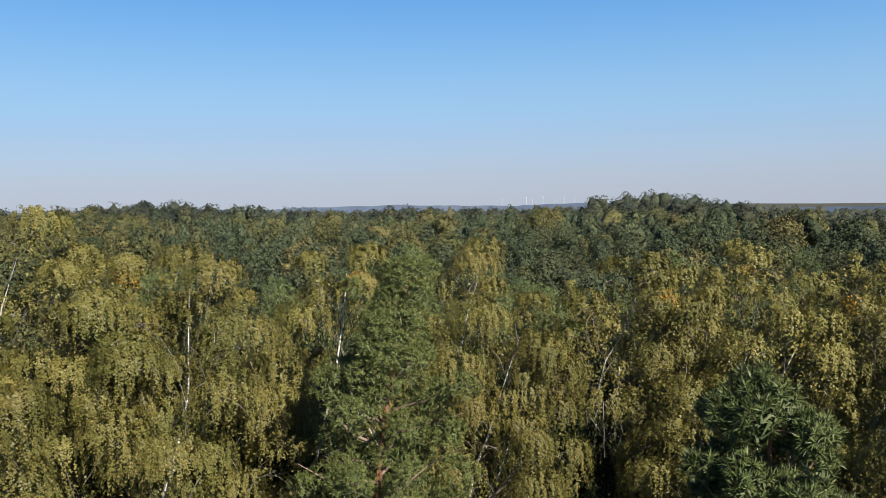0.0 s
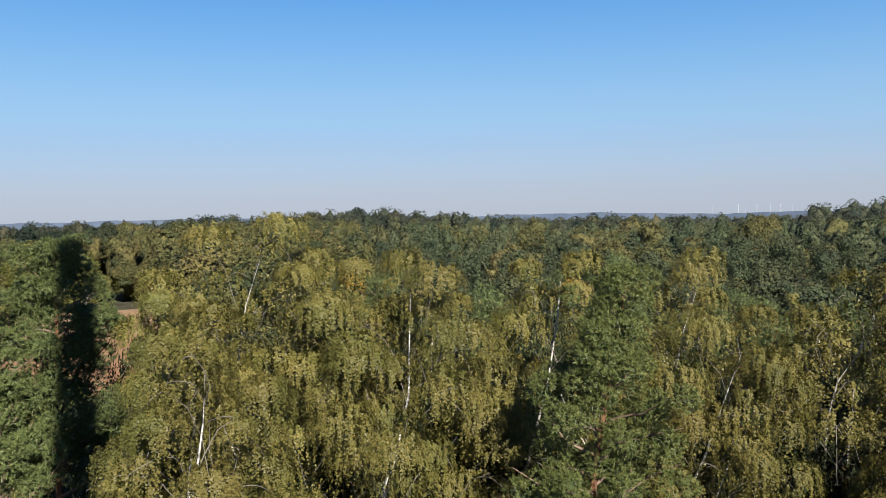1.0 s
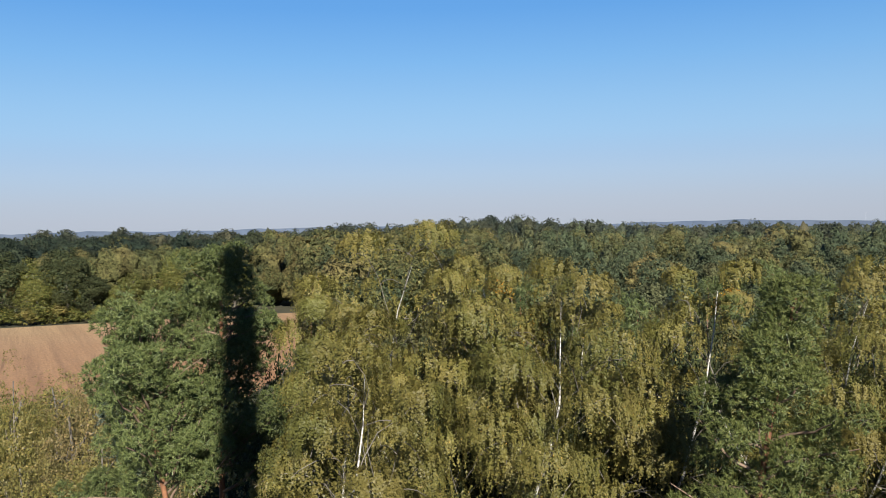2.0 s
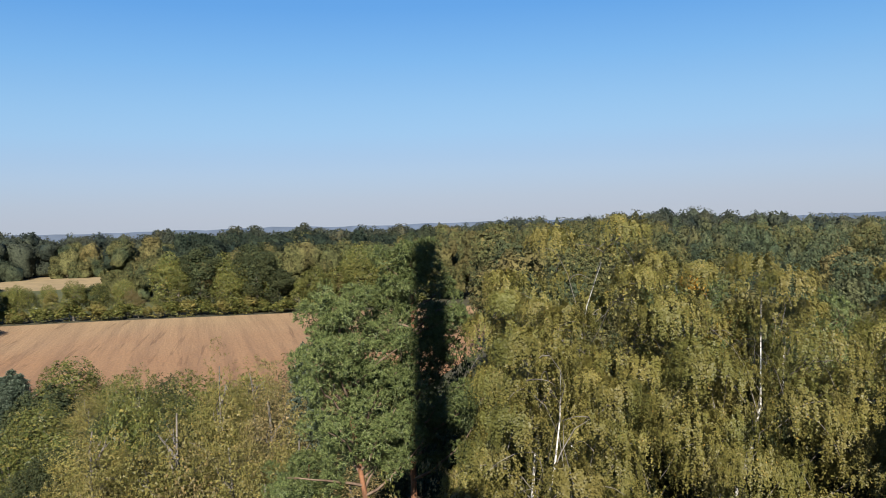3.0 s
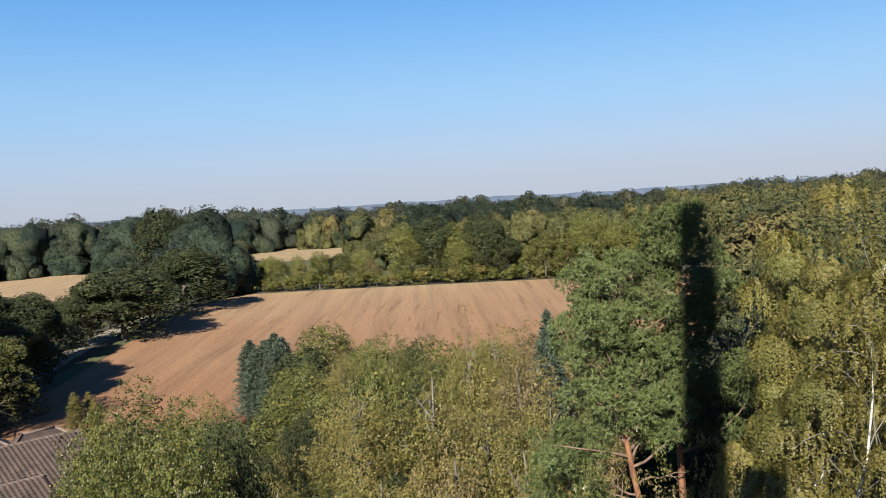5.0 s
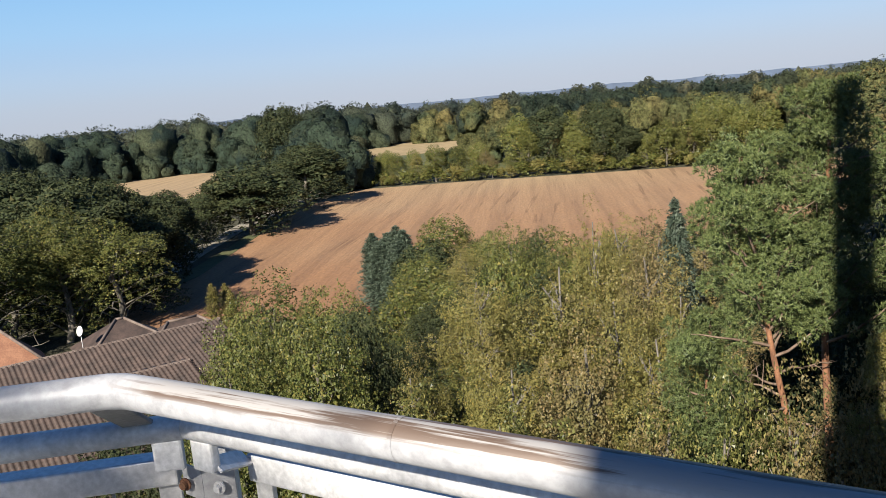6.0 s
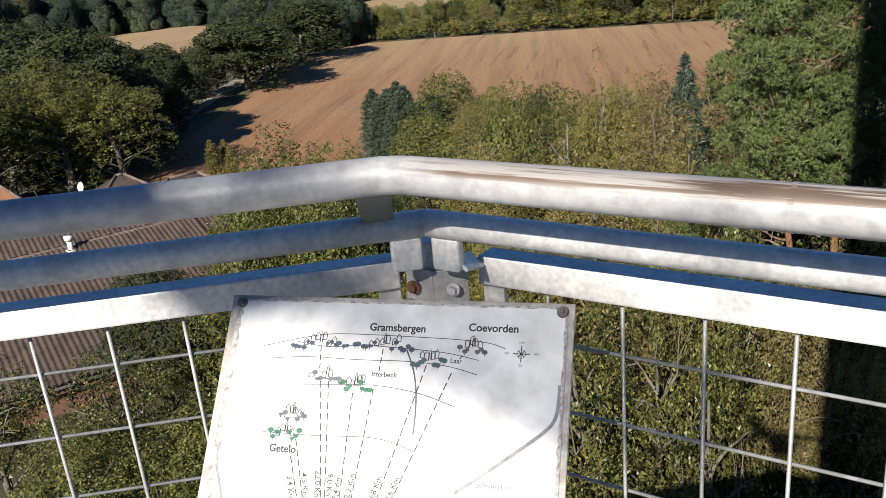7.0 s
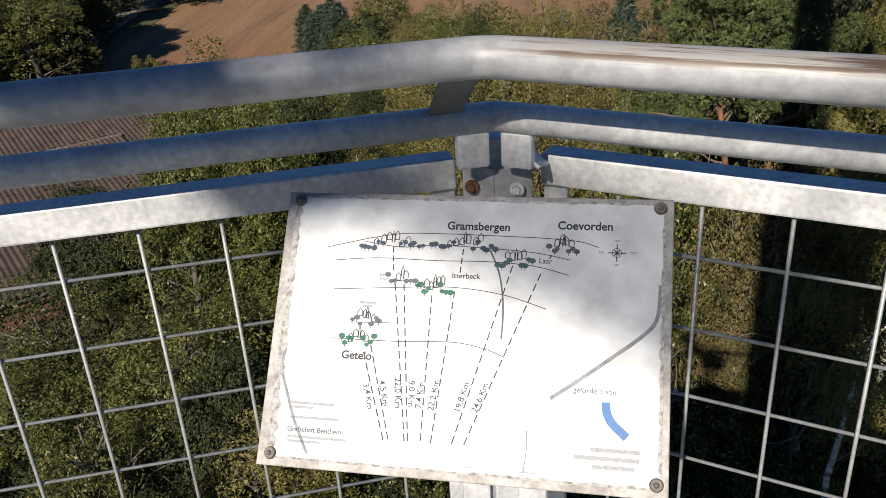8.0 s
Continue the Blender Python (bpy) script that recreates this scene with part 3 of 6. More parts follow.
def oak_meshes(seed, height=11.0, spread=3.2, base=0.2, leaves=22000, leaf=0.12, material=None, bark=None, quads=False, loose=0.3, lobes=20, core=0.8, sprig=9, fill=0.12, fat=1.8, clumps=0, bunch=0.12, stem=0.2, toss=0.6):
    """A broadleaf tree: forked stem, many limbs, and leaf lobes with gaps between them; clumps gathers the sprigs on so many boughs."""
    rng = np.random.default_rng(seed)
    trunk = curve_line((0, 0, -0.3), (rng.normal() * 0.08, rng.normal() * 0.08, 1), height * 0.8, 10, rng, 0.08, (0, 0, 0.3))
    trunk[:, :2] -= trunk[-1, :2] * np.linspace(0, 1, len(trunk))[:, None]
    tr = np.linspace(stem, min(0.04, stem * 0.35), len(trunk)) * height / 11
    limbs, cs, rs = [], [], []
    for k in range(lobes):
        f = base + (0.98 - base) * (k + 0.5) / lobes
        p, d = sample_line(trunk, f * 0.9)
        a = k * 2.4 + rng.normal() * 0.5
        prof = math.sin(math.pi * min(1.0, 0.22 + 0.72 * (f - base) / (1 - base))) ** 0.6
        L = spread * prof * rng.uniform(0.55, 1.0)
        line = curve_line(p, unit(np.array([math.cos(a), math.sin(a), 0.35 + 0.9 * f])), L, 6, rng, 0.18, (0, 0, 0.3))
        limbs.append((line, np.linspace(0.07, 0.012, len(line)) * height / 11))
        cs.append(line[-1])
        rs.append(spread * rng.uniform(0.24, 0.42))
        for s in range(2):
            q, dq = sample_line(line, 0.4 + 0.4 * rng.uniform())
            tw = curve_line(q, unit(dq + rng.normal(size=3) * 0.8), L * 0.5, 2, rng, 0.2)
            limbs.append((tw, np.linspace(0.025, 0.006, len(tw)) * height / 11))
            cs.append(tw[-1])
            rs.append(spread * rng.uniform(0.16, 0.3))
    cs.append(trunk[-1] + np.array([0, 0, spread * 0.15]))
    rs.append(spread * 0.35)
    C, R = np.array(cs), np.array(rs)
    mid = np.array([trunk[-1][0] * 0.6, trunk[-1][1] * 0.6, height * 0.56])
    # leaves sit in sprigs, so that the dark inside shows between them
    ns = leaves // sprig
    way = unit(rng.normal(size=(ns, 3)) + np.array([0, 0, 0.2]))
    if clumps:
        bough = unit(rng.normal(size=(clumps, 3)) + np.array([0, 0, 0.2]))
        way = unit(bough[rng.integers(clumps, size=ns)] + rng.normal(size=(ns, 3)) * bunch)
    t, face = lumps(C - mid, R, way, spread * 0.3)
    hub = mid + way * (t * (1.0 - loose * rng.uniform(size=ns) ** 1.6))[:, None]
    lean = unit(face + rng.normal(size=face.shape) * 0.3)
    own = np.repeat(np.arange(ns), sprig)
    leaves = len(own)
    off = rng.normal(size=(leaves, 3)) * leaf * 0.33 * math.sqrt(sprig)
    off -= lean[own] * (off * lean[own]).sum(1, keepdims=True) * 0.6
    P = hub[own] + off
    P[:, 2] = np.maximum(P[:, 2], 0.15)
    N = unit(lean[own] + rng.normal(size=P.shape) * toss + np.array([0, 0, 0.1]))
    fn = leaf_quads if quads else leaf_tris
    V, F = fn(P, N, leaf * rng.uniform(0.7, 1.3, leaves), leaf * 0.75, rng)
    # coarser sprays fill the inside of the crown
    ni = int(leaves * fill)
    way = unit(rng.normal(size=(ni, 3)) + np.array([0, 0, 0.1]))
    t, face = lumps(C - mid, R, way, spread * 0.3)
    Q = mid + way * (t * rng.uniform(core - 0.35, core, ni))[:, None]
    Q[:, 2] = np.maximum(Q[:, 2], 0.15)
    V, F = joined(V, F, *leaf_tris(Q, unit(face + rng.normal(size=face.shape) * 0.5), leaf * fat, leaf * fat * 0.8, rng))
    crown = mesh_of("crown", V, F, material or M_NEAROAK)
    TV, TF = tubes([(trunk, tr)], 9)
    LV, LF = tubes(limbs, 4)
    return [("trunk", mesh_of("trunk", TV, TF, bark or M_BARK, True)), ("branchwork", mesh_of("branchwork", LV, LF, bark or M_BARK, True)), ("crown", crown)]


def spruce_meshes(seed, height=9.0, spread=2.2, sprays=1700, needles=None):
    """A spruce: whorls of drooping boughs that get shorter towards a pointed top."""
    rng = np.random.default_rng(seed)
    trunk = curve_line((0, 0, -0.3), (0, 0, 1), height, 8, rng, 0.01)
    f = rng.uniform(0.03, 1.0, sprays) ** 0.8
    a = rng.uniform(0, 2 * np.pi, sprays)
    whorl = np.round(f * 22) / 22
    r = spread * (1 - whorl) ** 0.45 * rng.uniform(0.35, 1.02, sprays) * (0.85 + 0.2 * np.sin(a * 5 + whorl * 40))
    out = np.stack([np.cos(a), np.sin(a), np.zeros_like(a)], 1)
    P = out * r[:, None] + np.array([0, 0, 1.0]) * (whorl * height - 0.28 * r + 0.25)[:, None]
    per = 9
    d = unit(out[:, None] * 0.9 + rng.normal(size=(sprays, per, 3)) * 0.45 + np.array([0, 0, -0.2]))
    Q = (P[:, None] + rng.normal(size=(sprays, per, 3)) * 0.1).reshape(-1, 3)
    d = d.reshape(-1, 3)
    N = unit(np.array([0, 0, 1.0]) + rng.normal(size=d.shape) * 0.5)
    V, F = leaf_tris(Q, N, 0.34, 0.09, rng, d)
    TV, TF = tubes([(trunk, np.linspace(0.16, 0.02, len(trunk)))], 7)
    return [("trunk", mesh_of("trunk", TV, TF, M_BARK, True)), ("crown", mesh_of("crown", V, F, needles or M_SPRUCE))]


def plant(name, meshes, x, y, turn, scale, label, group="", category="tree", z=None, wide=1.0):
    """One tree as a thing of its own at (x, y), with trunk, limbs and crown as parts."""
    ob = new(name)
    ob.matrix_basis = Matrix.Translation((x, y, land(x, y) if z is None else z)) @ Matrix.Rotation(radians(turn), 4, "Z") @ Matrix.Diagonal((scale * wide, scale * wide, scale, 1))
    for nm, me in meshes:
        part(nm, me, None, ob)
    return tagged(ob, label, category, group)



# ---- the land ----
def land(x, y):
    """Height of the ground: nearly flat, with low wooded rises far off and lowland beyond."""
    d = math.hypot(x, y)
    yaw = math.degrees(math.atan2(-x, y))
    g = lambda c, w: math.exp(-((yaw - c) / w) ** 2)
    h = 8.0 * g(-14, 5) * math.exp(-((d - 500) / 120) ** 2)
    if yaw < -19:
        h -= 5.0 * min(1.0, (-19 - yaw) / 5) * min(1.0, max(0.0, d - 120) / 150)
    h += 6.0 * g(20, 9) * math.exp(-((d - 450) / 150) ** 2)
    flat = 34 < yaw < 92                      # the farmland lies level
    h -= min(40.0, max(0.0, d - (370 if flat else 250)) * (0.02 if flat else 0.012))
    if flat and d < 370:
        h = 0.0
    return h


def ground_sheet():
    rs = np.concatenate([[0.0], np.geomspace(6, 4800, 70)])
    n = 180
    V = []
    for r in rs:
        for k in range(n):
            a = 2 * math.pi * k / n
            x, y = r * math.cos(a), r * math.sin(a)
            V.append((x, y, land(x, y)))
    i, j = np.meshgrid(np.arange(len(rs) - 1), np.arange(n), indexing="ij")
    j2 = (j + 1) % n
    F = np.stack([i * n + j, (i + 1) * n + j, (i + 1) * n + j2, i * n + j2], -1).reshape(-1, 4)
    me = mesh_of("ground", V, F, M_FLOOR, True)
    tagged(new("ground", me), "dark forest floor with leaf litter and grass", "ground", kind="structure")


ground_sheet()


def flat_patch(name, outline, z, material, label, category):
    """A patch of land laid on the ground, its rim going down into it."""
    bm = bmesh.new()
    top = [bm.verts.new((x, y, z + land(x, y))) for x, y in outline]
    f = bm.faces.new(top)
    f.normal_update()
    if f.normal.z < 0:
        f.normal_flip()
    ex = bmesh.ops.extrude_face_region(bm, geom=[f])
    low = [v for v in ex["geom"] if isinstance(v, bmesh.types.BMVert)]
    bmesh.ops.translate(bm, verts=low, vec=(0, 0, -z - 0.3))
    bmesh.ops.recalc_face_normals(bm, faces=bm.faces)
    me = bpy.data.meshes.new(name)
    bm.to_mesh(me)
    bm.free()
    me.materials.append(material)
    return tagged(new(name, me), label, category, kind="structure")


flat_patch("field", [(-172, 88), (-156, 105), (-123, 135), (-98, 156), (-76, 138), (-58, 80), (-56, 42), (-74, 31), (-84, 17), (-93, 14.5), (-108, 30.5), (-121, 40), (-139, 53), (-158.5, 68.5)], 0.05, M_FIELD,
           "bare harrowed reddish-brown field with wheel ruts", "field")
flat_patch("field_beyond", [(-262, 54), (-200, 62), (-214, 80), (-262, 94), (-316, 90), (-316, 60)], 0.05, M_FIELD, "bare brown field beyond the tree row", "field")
flat_patch("stubble_field", [(-322, 150), (-261, 127), (-237, 166), (-215, 194), (-200, 235), (-270, 240), (-305, 200)], 0.09, M_STRAW, "pale straw-coloured stubble field beyond the hedge", "field")
flat_patch("meadow", [(-322, 146), (-205, 92), (-186, 96), (-160, 116), (-128, 146), (-112, 172), (-140, 235), (-272, 242), (-308, 200)], 0.04, M_GRASS, "rough green meadow behind the hedge", "grass")
flat_patch("grass_verge", [(-84, 17), (-93, 14.5), (-108, 30.5), (-121, 40), (-139, 53), (-158.5, 68.5), (-160, 67), (-140, 51), (-122, 38), (-112, 30), (-100, 14), (-92, 10)], 0.09, M_GRASS, "rough green grass verge along the field", "grass")
flat_patch("lane", [(-100, 14), (-113, 29), (-124, 36.5), (-142, 50), (-163, 68), (-175, 80), (-178, 78), (-165, 65), (-143, 46.5), (-125, 33), (-115, 26), (-103, 11)], 0.12, M_PATH, "pale sandy farm lane beside the field", "lane")
flat_patch("lawn", [(-46, 30), (-58, 40), (-73, 36), (-80, 22), (-62, 20)], 0.07, M_GRASS, "short grass behind the house", "grass")

# ---- near trees ----
BIRCHES = [birch_meshes(11, 19.6, 3.0, 9.4, 44, 74, 46, 0.043, None, 12, 2, 0.72), birch_meshes(12, 18.2, 2.3, 8.0, 38, 70, 46, 0.041, None, 0, 2, 0.78), birch_meshes(13, 19.0, 2.6, 9.0, 42, 74, 46, 0.043, None, 16, 2, 0.72)]
ROUNDBIRCHES = [birch_meshes(16, 18.2, 2.8, 8.0, 66, 44, 36, 0.052, None, 8, 3, 0.6), birch_meshes(19, 18.0, 2.4, 7.6, 60, 44, 36, 0.052, None, 0, 3, 0.7)]
BIRCHES_DEEP = [birch_meshes(17, 16.0, 2.6, 8.0, 40, 14, 16, 0.12)]
PINE_A = pine_meshes(21, 19.3, 2.8, 0.66, 11000, 0.085, 18, (0.0, 0.0), 48, M_PINE)
PINE_LEANING = pine_meshes(25, 18.0, 2.7, 0.72, 8500, 0.085, 18, (-0.26, -0.2), 36, M_PINE, dead=6)
PINE_B = pine_meshes(22, 18.7, 2.3, 0.62, 9000, 0.08, 18, (0.0, 0.0), 44, M_PINEMID, dead=3)
PINE_YOUNG = pine_meshes(26, 13.7, 1.35, 0.7, 3800, 0.085, 18, (0.0, 0.0), 24, M_PINE)
PINE_C = pine_meshes(23, 17.2, 2.5, 0.62, 5200, 0.14, 22, (0.03, 0.0), 32, M_PINE)
PINE_DEEP = pine_meshes(24, 15.5, 2.9, 0.5, 1700, 0.17, 9, (0.0, 0.0), 26, None, 24, 1.5)
OAKS = [oak_meshes(s, 11.0, sp, 0.1, n, 0.085, m, loose=0.5, lobes=26, core=0.75, sprig=12, fill=0.14, fat=1.9, clumps=120, bunch=0.1) for s, sp, n, m in ((31, 3.3, 21000, M_OAK), (32, 2.9, 17000, M_NEAROAK), (33, 3.7, 24000, M_OAK))]
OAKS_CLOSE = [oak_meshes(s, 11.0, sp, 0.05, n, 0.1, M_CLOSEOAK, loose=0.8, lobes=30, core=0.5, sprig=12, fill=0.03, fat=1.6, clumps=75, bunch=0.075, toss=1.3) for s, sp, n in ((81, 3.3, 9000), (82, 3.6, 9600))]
# dark-leaved oaks, mostly planted into gaps to stand in for shade
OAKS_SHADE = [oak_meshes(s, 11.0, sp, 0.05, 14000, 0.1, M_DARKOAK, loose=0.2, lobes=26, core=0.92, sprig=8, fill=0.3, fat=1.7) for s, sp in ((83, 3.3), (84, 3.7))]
OAKS_DARK = [oak_meshes(s, 11.0, sp, 0.06, 11000, 0.17, M_DARKOAK, loose=0.22, core=0.92, sprig=7, fill=0.22, fat=2.4, clumps=90, bunch=0.1) for s, sp in ((37, 3.3), (38, 3.8), (39, 4.2))]
OAKS_FAR = [oak_meshes(s, 11.0, sp, 0.08, 10000, 0.13, M_OAK, loose=0.25, core=0.92, sprig=8, fill=0.18, fat=2.2) for s, sp in ((34, 3.0), (35, 3.5), (36, 4.0))]
YELLOWS = [oak_meshes(s, 11.0, sp, 0.12, 21000, 0.06, M_YELLOW, M_BIRCHTWIG, loose=0.55, lobes=26, core=0.7, sprig=8, clumps=95, bunch=0.1, stem=0.07) for s, sp in ((41, 2.3), (42, 2.0))]
YELLOWS_FAR = [oak_meshes(s, 11.0, sp, 0.08, 6500, 0.12, M_YELLOW, M_BIRCHTWIG, loose=0.4, lobes=22, core=0.85, sprig=7, fill=0.14, fat=2.2, stem=0.08) for s, sp in ((43, 2.4), (44, 2.0))]
BROWNS = [oak_meshes(51, 11.0, 2.64, 0.08, 16000, 0.075, M_BROWN, loose=0.6, lobes=22, core=0.7, sprig=8)]
BUSHES = [oak_meshes(71, 11.0, 3.6, 0.02, 1000, 0.46, M_OAK, loose=0.2, lobes=10, core=0.92, sprig=5, fill=0.25, fat=2.2), oak_meshes(72, 11.0, 3.4, 0.02, 1000, 0.46, M_YELLOW, loose=0.2, lobes=10, core=0.92, sprig=5, fill=0.25, fat=2.2)]
BUSHES = [m[2:] for m in BUSHES]
SPRUCES = [spruce_meshes(61), spruce_meshes(62, 8.5, 1.9)]

# height, kind of crown and turn of each birch
for x, y, h, v, turn in ((-9.7, 18.9, 20.0, 0, 20), (-8.3, 13.6, 18.2, 1, 80), (-8.2, 20.0, 19.4, 2, 200), (-6.1, 19.8, 19.0, 0, 150), (-5.7, 20.6, 18.3, 2, 300), (-10.9, 18.1, 17.9, 1, 250), (-12.0, 18.7, 18.5, 1, 130),
                         (-2.6, 22.0, 19.2, 2, 40), (0.9, 23.0, 18.9, 0, 100), (1.9, 21.6, 17.4, 1, 10)):
    plant("birch_tree", BIRCHES[v], x, y, turn, h / (19.6, 18.2, 19.0)[v], "tall weeping birch with olive and yellowing leaves", "birches near the tower")
for x, y, h, v, turn in ((5.3, 23.3, 18.2, 0, 0), (6.9, 24.6, 17.9, 1, 70), (9.4, 25.6, 18.4, 0, 140), (8.9, 21.0, 17.2, 1, 210), (11.6, 22.4, 18.0, 0, 280), (13.6, 25.0, 17.6, 1, 30), (6.0, 20.0, 15.6, 1, 120)):
    plant("birch_tree", ROUNDBIRCHES[v], x, y, turn, h / (18.2, 18.0)[v], "bushy birch with rounded olive crown and yellowing tips", "birches near the tower")
# unseen birches beside the tower, added to shade the gaps between the crowns
for x, y, h, v, turn in ((10.6, 14.0, 18.4, 0, 0), (13.0, 17.0, 18.6, 1, 50), (14.5, 20.6, 18.0, 0, 160)):
    plant("birch_tree", ROUNDBIRCHES[v], x, y, turn, h / (18.2, 18.0)[v], "unseen bushy birch added beside the tower to cast shade", "birches near the tower")
plant("pine_tree", PINE_A, -15.2, 18.5, 0, 1.0, "tall Scots pine with rust-coloured stem and tufted crown", "pines near the tower")
plant("pine_tree", PINE_LEANING, -13.2, 18.5, 0, 1.0, "leaning Scots pine with rust-coloured stem and bare lower limbs", "pines near the tower")
plant("pine_tree", PINE_B, -0.8, 16.9, 40, 1.0, "tall Scots pine with blue-green needles among birches", "pines near the tower")
plant("pine_tree", PINE_YOUNG, -17.0, 16.0, 30, 1.0, "young Scots pine with dense blue-green needles in the thicket", "pines near the tower")
plant("pine_tree", PINE_C, 5.0, 11.9, 140, 1.0, "Scots pine with long bright needles below the tower", "pines near the tower")

# the wood just behind them
random.seed(4)
for i in range(40):
    yaw, d = -34 + 56 * (i + random.random()) / 40, random.uniform(36, 60)
    x, y = -d * math.sin(radians(yaw)), d * math.cos(radians(yaw))
    if i % 6 < 5:
        plant("pine_tree", PINE_DEEP, x, y, i * 53, random.uniform(0.86, 1.06), "Scots pine in the wood behind the birches", "pines in the wood")
    else:
        plant("birch_tree", BIRCHES_DEEP[0], x, y, i * 53, random.uniform(0.9, 1.04), "birch in the wood behind the first birches", "birches in the wood")

random.seed(5)
k = 0


def extent(meshes):
    """The height and the radius of a crown."""
    me = meshes[-1][1]
    co = np.empty(3 * len(me.vertices), dtype=np.float32)
    me.vertices.foreach_get("co", co)
    co = co.reshape(-1, 3)
    return float(np.percentile(co[:, 2], 99.7)), float(np.percentile(np.hypot(co[:, 0], co[:, 1]), 95))


KINDS = {"oak": (OAKS, "oak_tree"), "close": (OAKS_CLOSE, "oak_tree"), "shade": (OAKS_SHADE, "oak_tree"), "dark": (OAKS_DARK, "oak_tree"), "olive": (OAKS_FAR, "oak_tree"), "yellow": (YELLOWS, "birch_sapling"), "brown": (BROWNS, "thorn_bush")}
EXTENTS = {kind: [extent(m) for m in ms] for kind, (ms, _) in KINDS.items()}


def sized(kind, x, y, h, r, label, group):
    """A broadleaf tree whose crown ends at height h and has the radius r."""
    global k
    ms, nm = KINDS[kind]
    v = k % len(ms)
    k += 1
    top, wide = EXTENTS[kind][v]
    return plant(nm, ms[v], x, y, k * 77, h / top, label, group, wide=1.15 * r / (wide * h / top))


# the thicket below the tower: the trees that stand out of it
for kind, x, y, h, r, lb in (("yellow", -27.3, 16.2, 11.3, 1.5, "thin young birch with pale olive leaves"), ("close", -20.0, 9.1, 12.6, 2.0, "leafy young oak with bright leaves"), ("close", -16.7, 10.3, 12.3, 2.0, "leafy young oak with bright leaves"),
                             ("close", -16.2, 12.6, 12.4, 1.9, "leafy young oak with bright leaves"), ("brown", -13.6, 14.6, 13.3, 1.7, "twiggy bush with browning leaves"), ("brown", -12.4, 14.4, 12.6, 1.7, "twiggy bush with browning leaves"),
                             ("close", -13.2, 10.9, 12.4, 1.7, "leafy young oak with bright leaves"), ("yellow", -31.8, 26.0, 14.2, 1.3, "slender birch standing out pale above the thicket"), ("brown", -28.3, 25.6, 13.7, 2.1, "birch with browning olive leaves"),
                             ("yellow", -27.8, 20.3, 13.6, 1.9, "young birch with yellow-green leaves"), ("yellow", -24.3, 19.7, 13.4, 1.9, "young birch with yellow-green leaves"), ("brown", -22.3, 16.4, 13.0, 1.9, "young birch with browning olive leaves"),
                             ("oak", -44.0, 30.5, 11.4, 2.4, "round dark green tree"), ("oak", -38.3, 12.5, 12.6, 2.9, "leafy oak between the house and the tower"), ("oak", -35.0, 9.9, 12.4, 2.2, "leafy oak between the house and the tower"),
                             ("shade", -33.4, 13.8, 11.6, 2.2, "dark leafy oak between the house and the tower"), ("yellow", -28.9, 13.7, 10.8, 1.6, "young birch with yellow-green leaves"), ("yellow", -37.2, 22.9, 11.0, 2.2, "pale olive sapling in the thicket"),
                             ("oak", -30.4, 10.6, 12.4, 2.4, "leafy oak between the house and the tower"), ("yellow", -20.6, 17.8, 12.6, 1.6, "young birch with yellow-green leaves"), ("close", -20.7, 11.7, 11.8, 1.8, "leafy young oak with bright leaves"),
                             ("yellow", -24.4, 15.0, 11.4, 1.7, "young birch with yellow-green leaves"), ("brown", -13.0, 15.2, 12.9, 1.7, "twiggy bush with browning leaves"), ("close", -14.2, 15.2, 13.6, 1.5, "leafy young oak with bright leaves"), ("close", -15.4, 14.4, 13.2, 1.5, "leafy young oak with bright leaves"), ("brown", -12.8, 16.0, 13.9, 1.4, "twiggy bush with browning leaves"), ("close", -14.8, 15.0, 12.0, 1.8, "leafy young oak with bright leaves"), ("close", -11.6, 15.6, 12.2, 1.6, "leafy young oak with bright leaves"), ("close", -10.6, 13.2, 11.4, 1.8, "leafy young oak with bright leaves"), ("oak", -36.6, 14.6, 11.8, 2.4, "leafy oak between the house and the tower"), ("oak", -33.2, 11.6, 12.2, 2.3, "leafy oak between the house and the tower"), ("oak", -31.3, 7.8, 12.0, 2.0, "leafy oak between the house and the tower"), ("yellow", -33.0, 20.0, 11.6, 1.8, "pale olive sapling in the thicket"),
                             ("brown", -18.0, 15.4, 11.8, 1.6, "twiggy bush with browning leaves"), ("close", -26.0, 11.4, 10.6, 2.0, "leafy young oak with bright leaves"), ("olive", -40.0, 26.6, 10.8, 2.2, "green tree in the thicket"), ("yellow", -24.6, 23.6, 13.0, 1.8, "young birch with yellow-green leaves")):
    sized(kind, x, y, h, r, lb, "thicket below the tower")
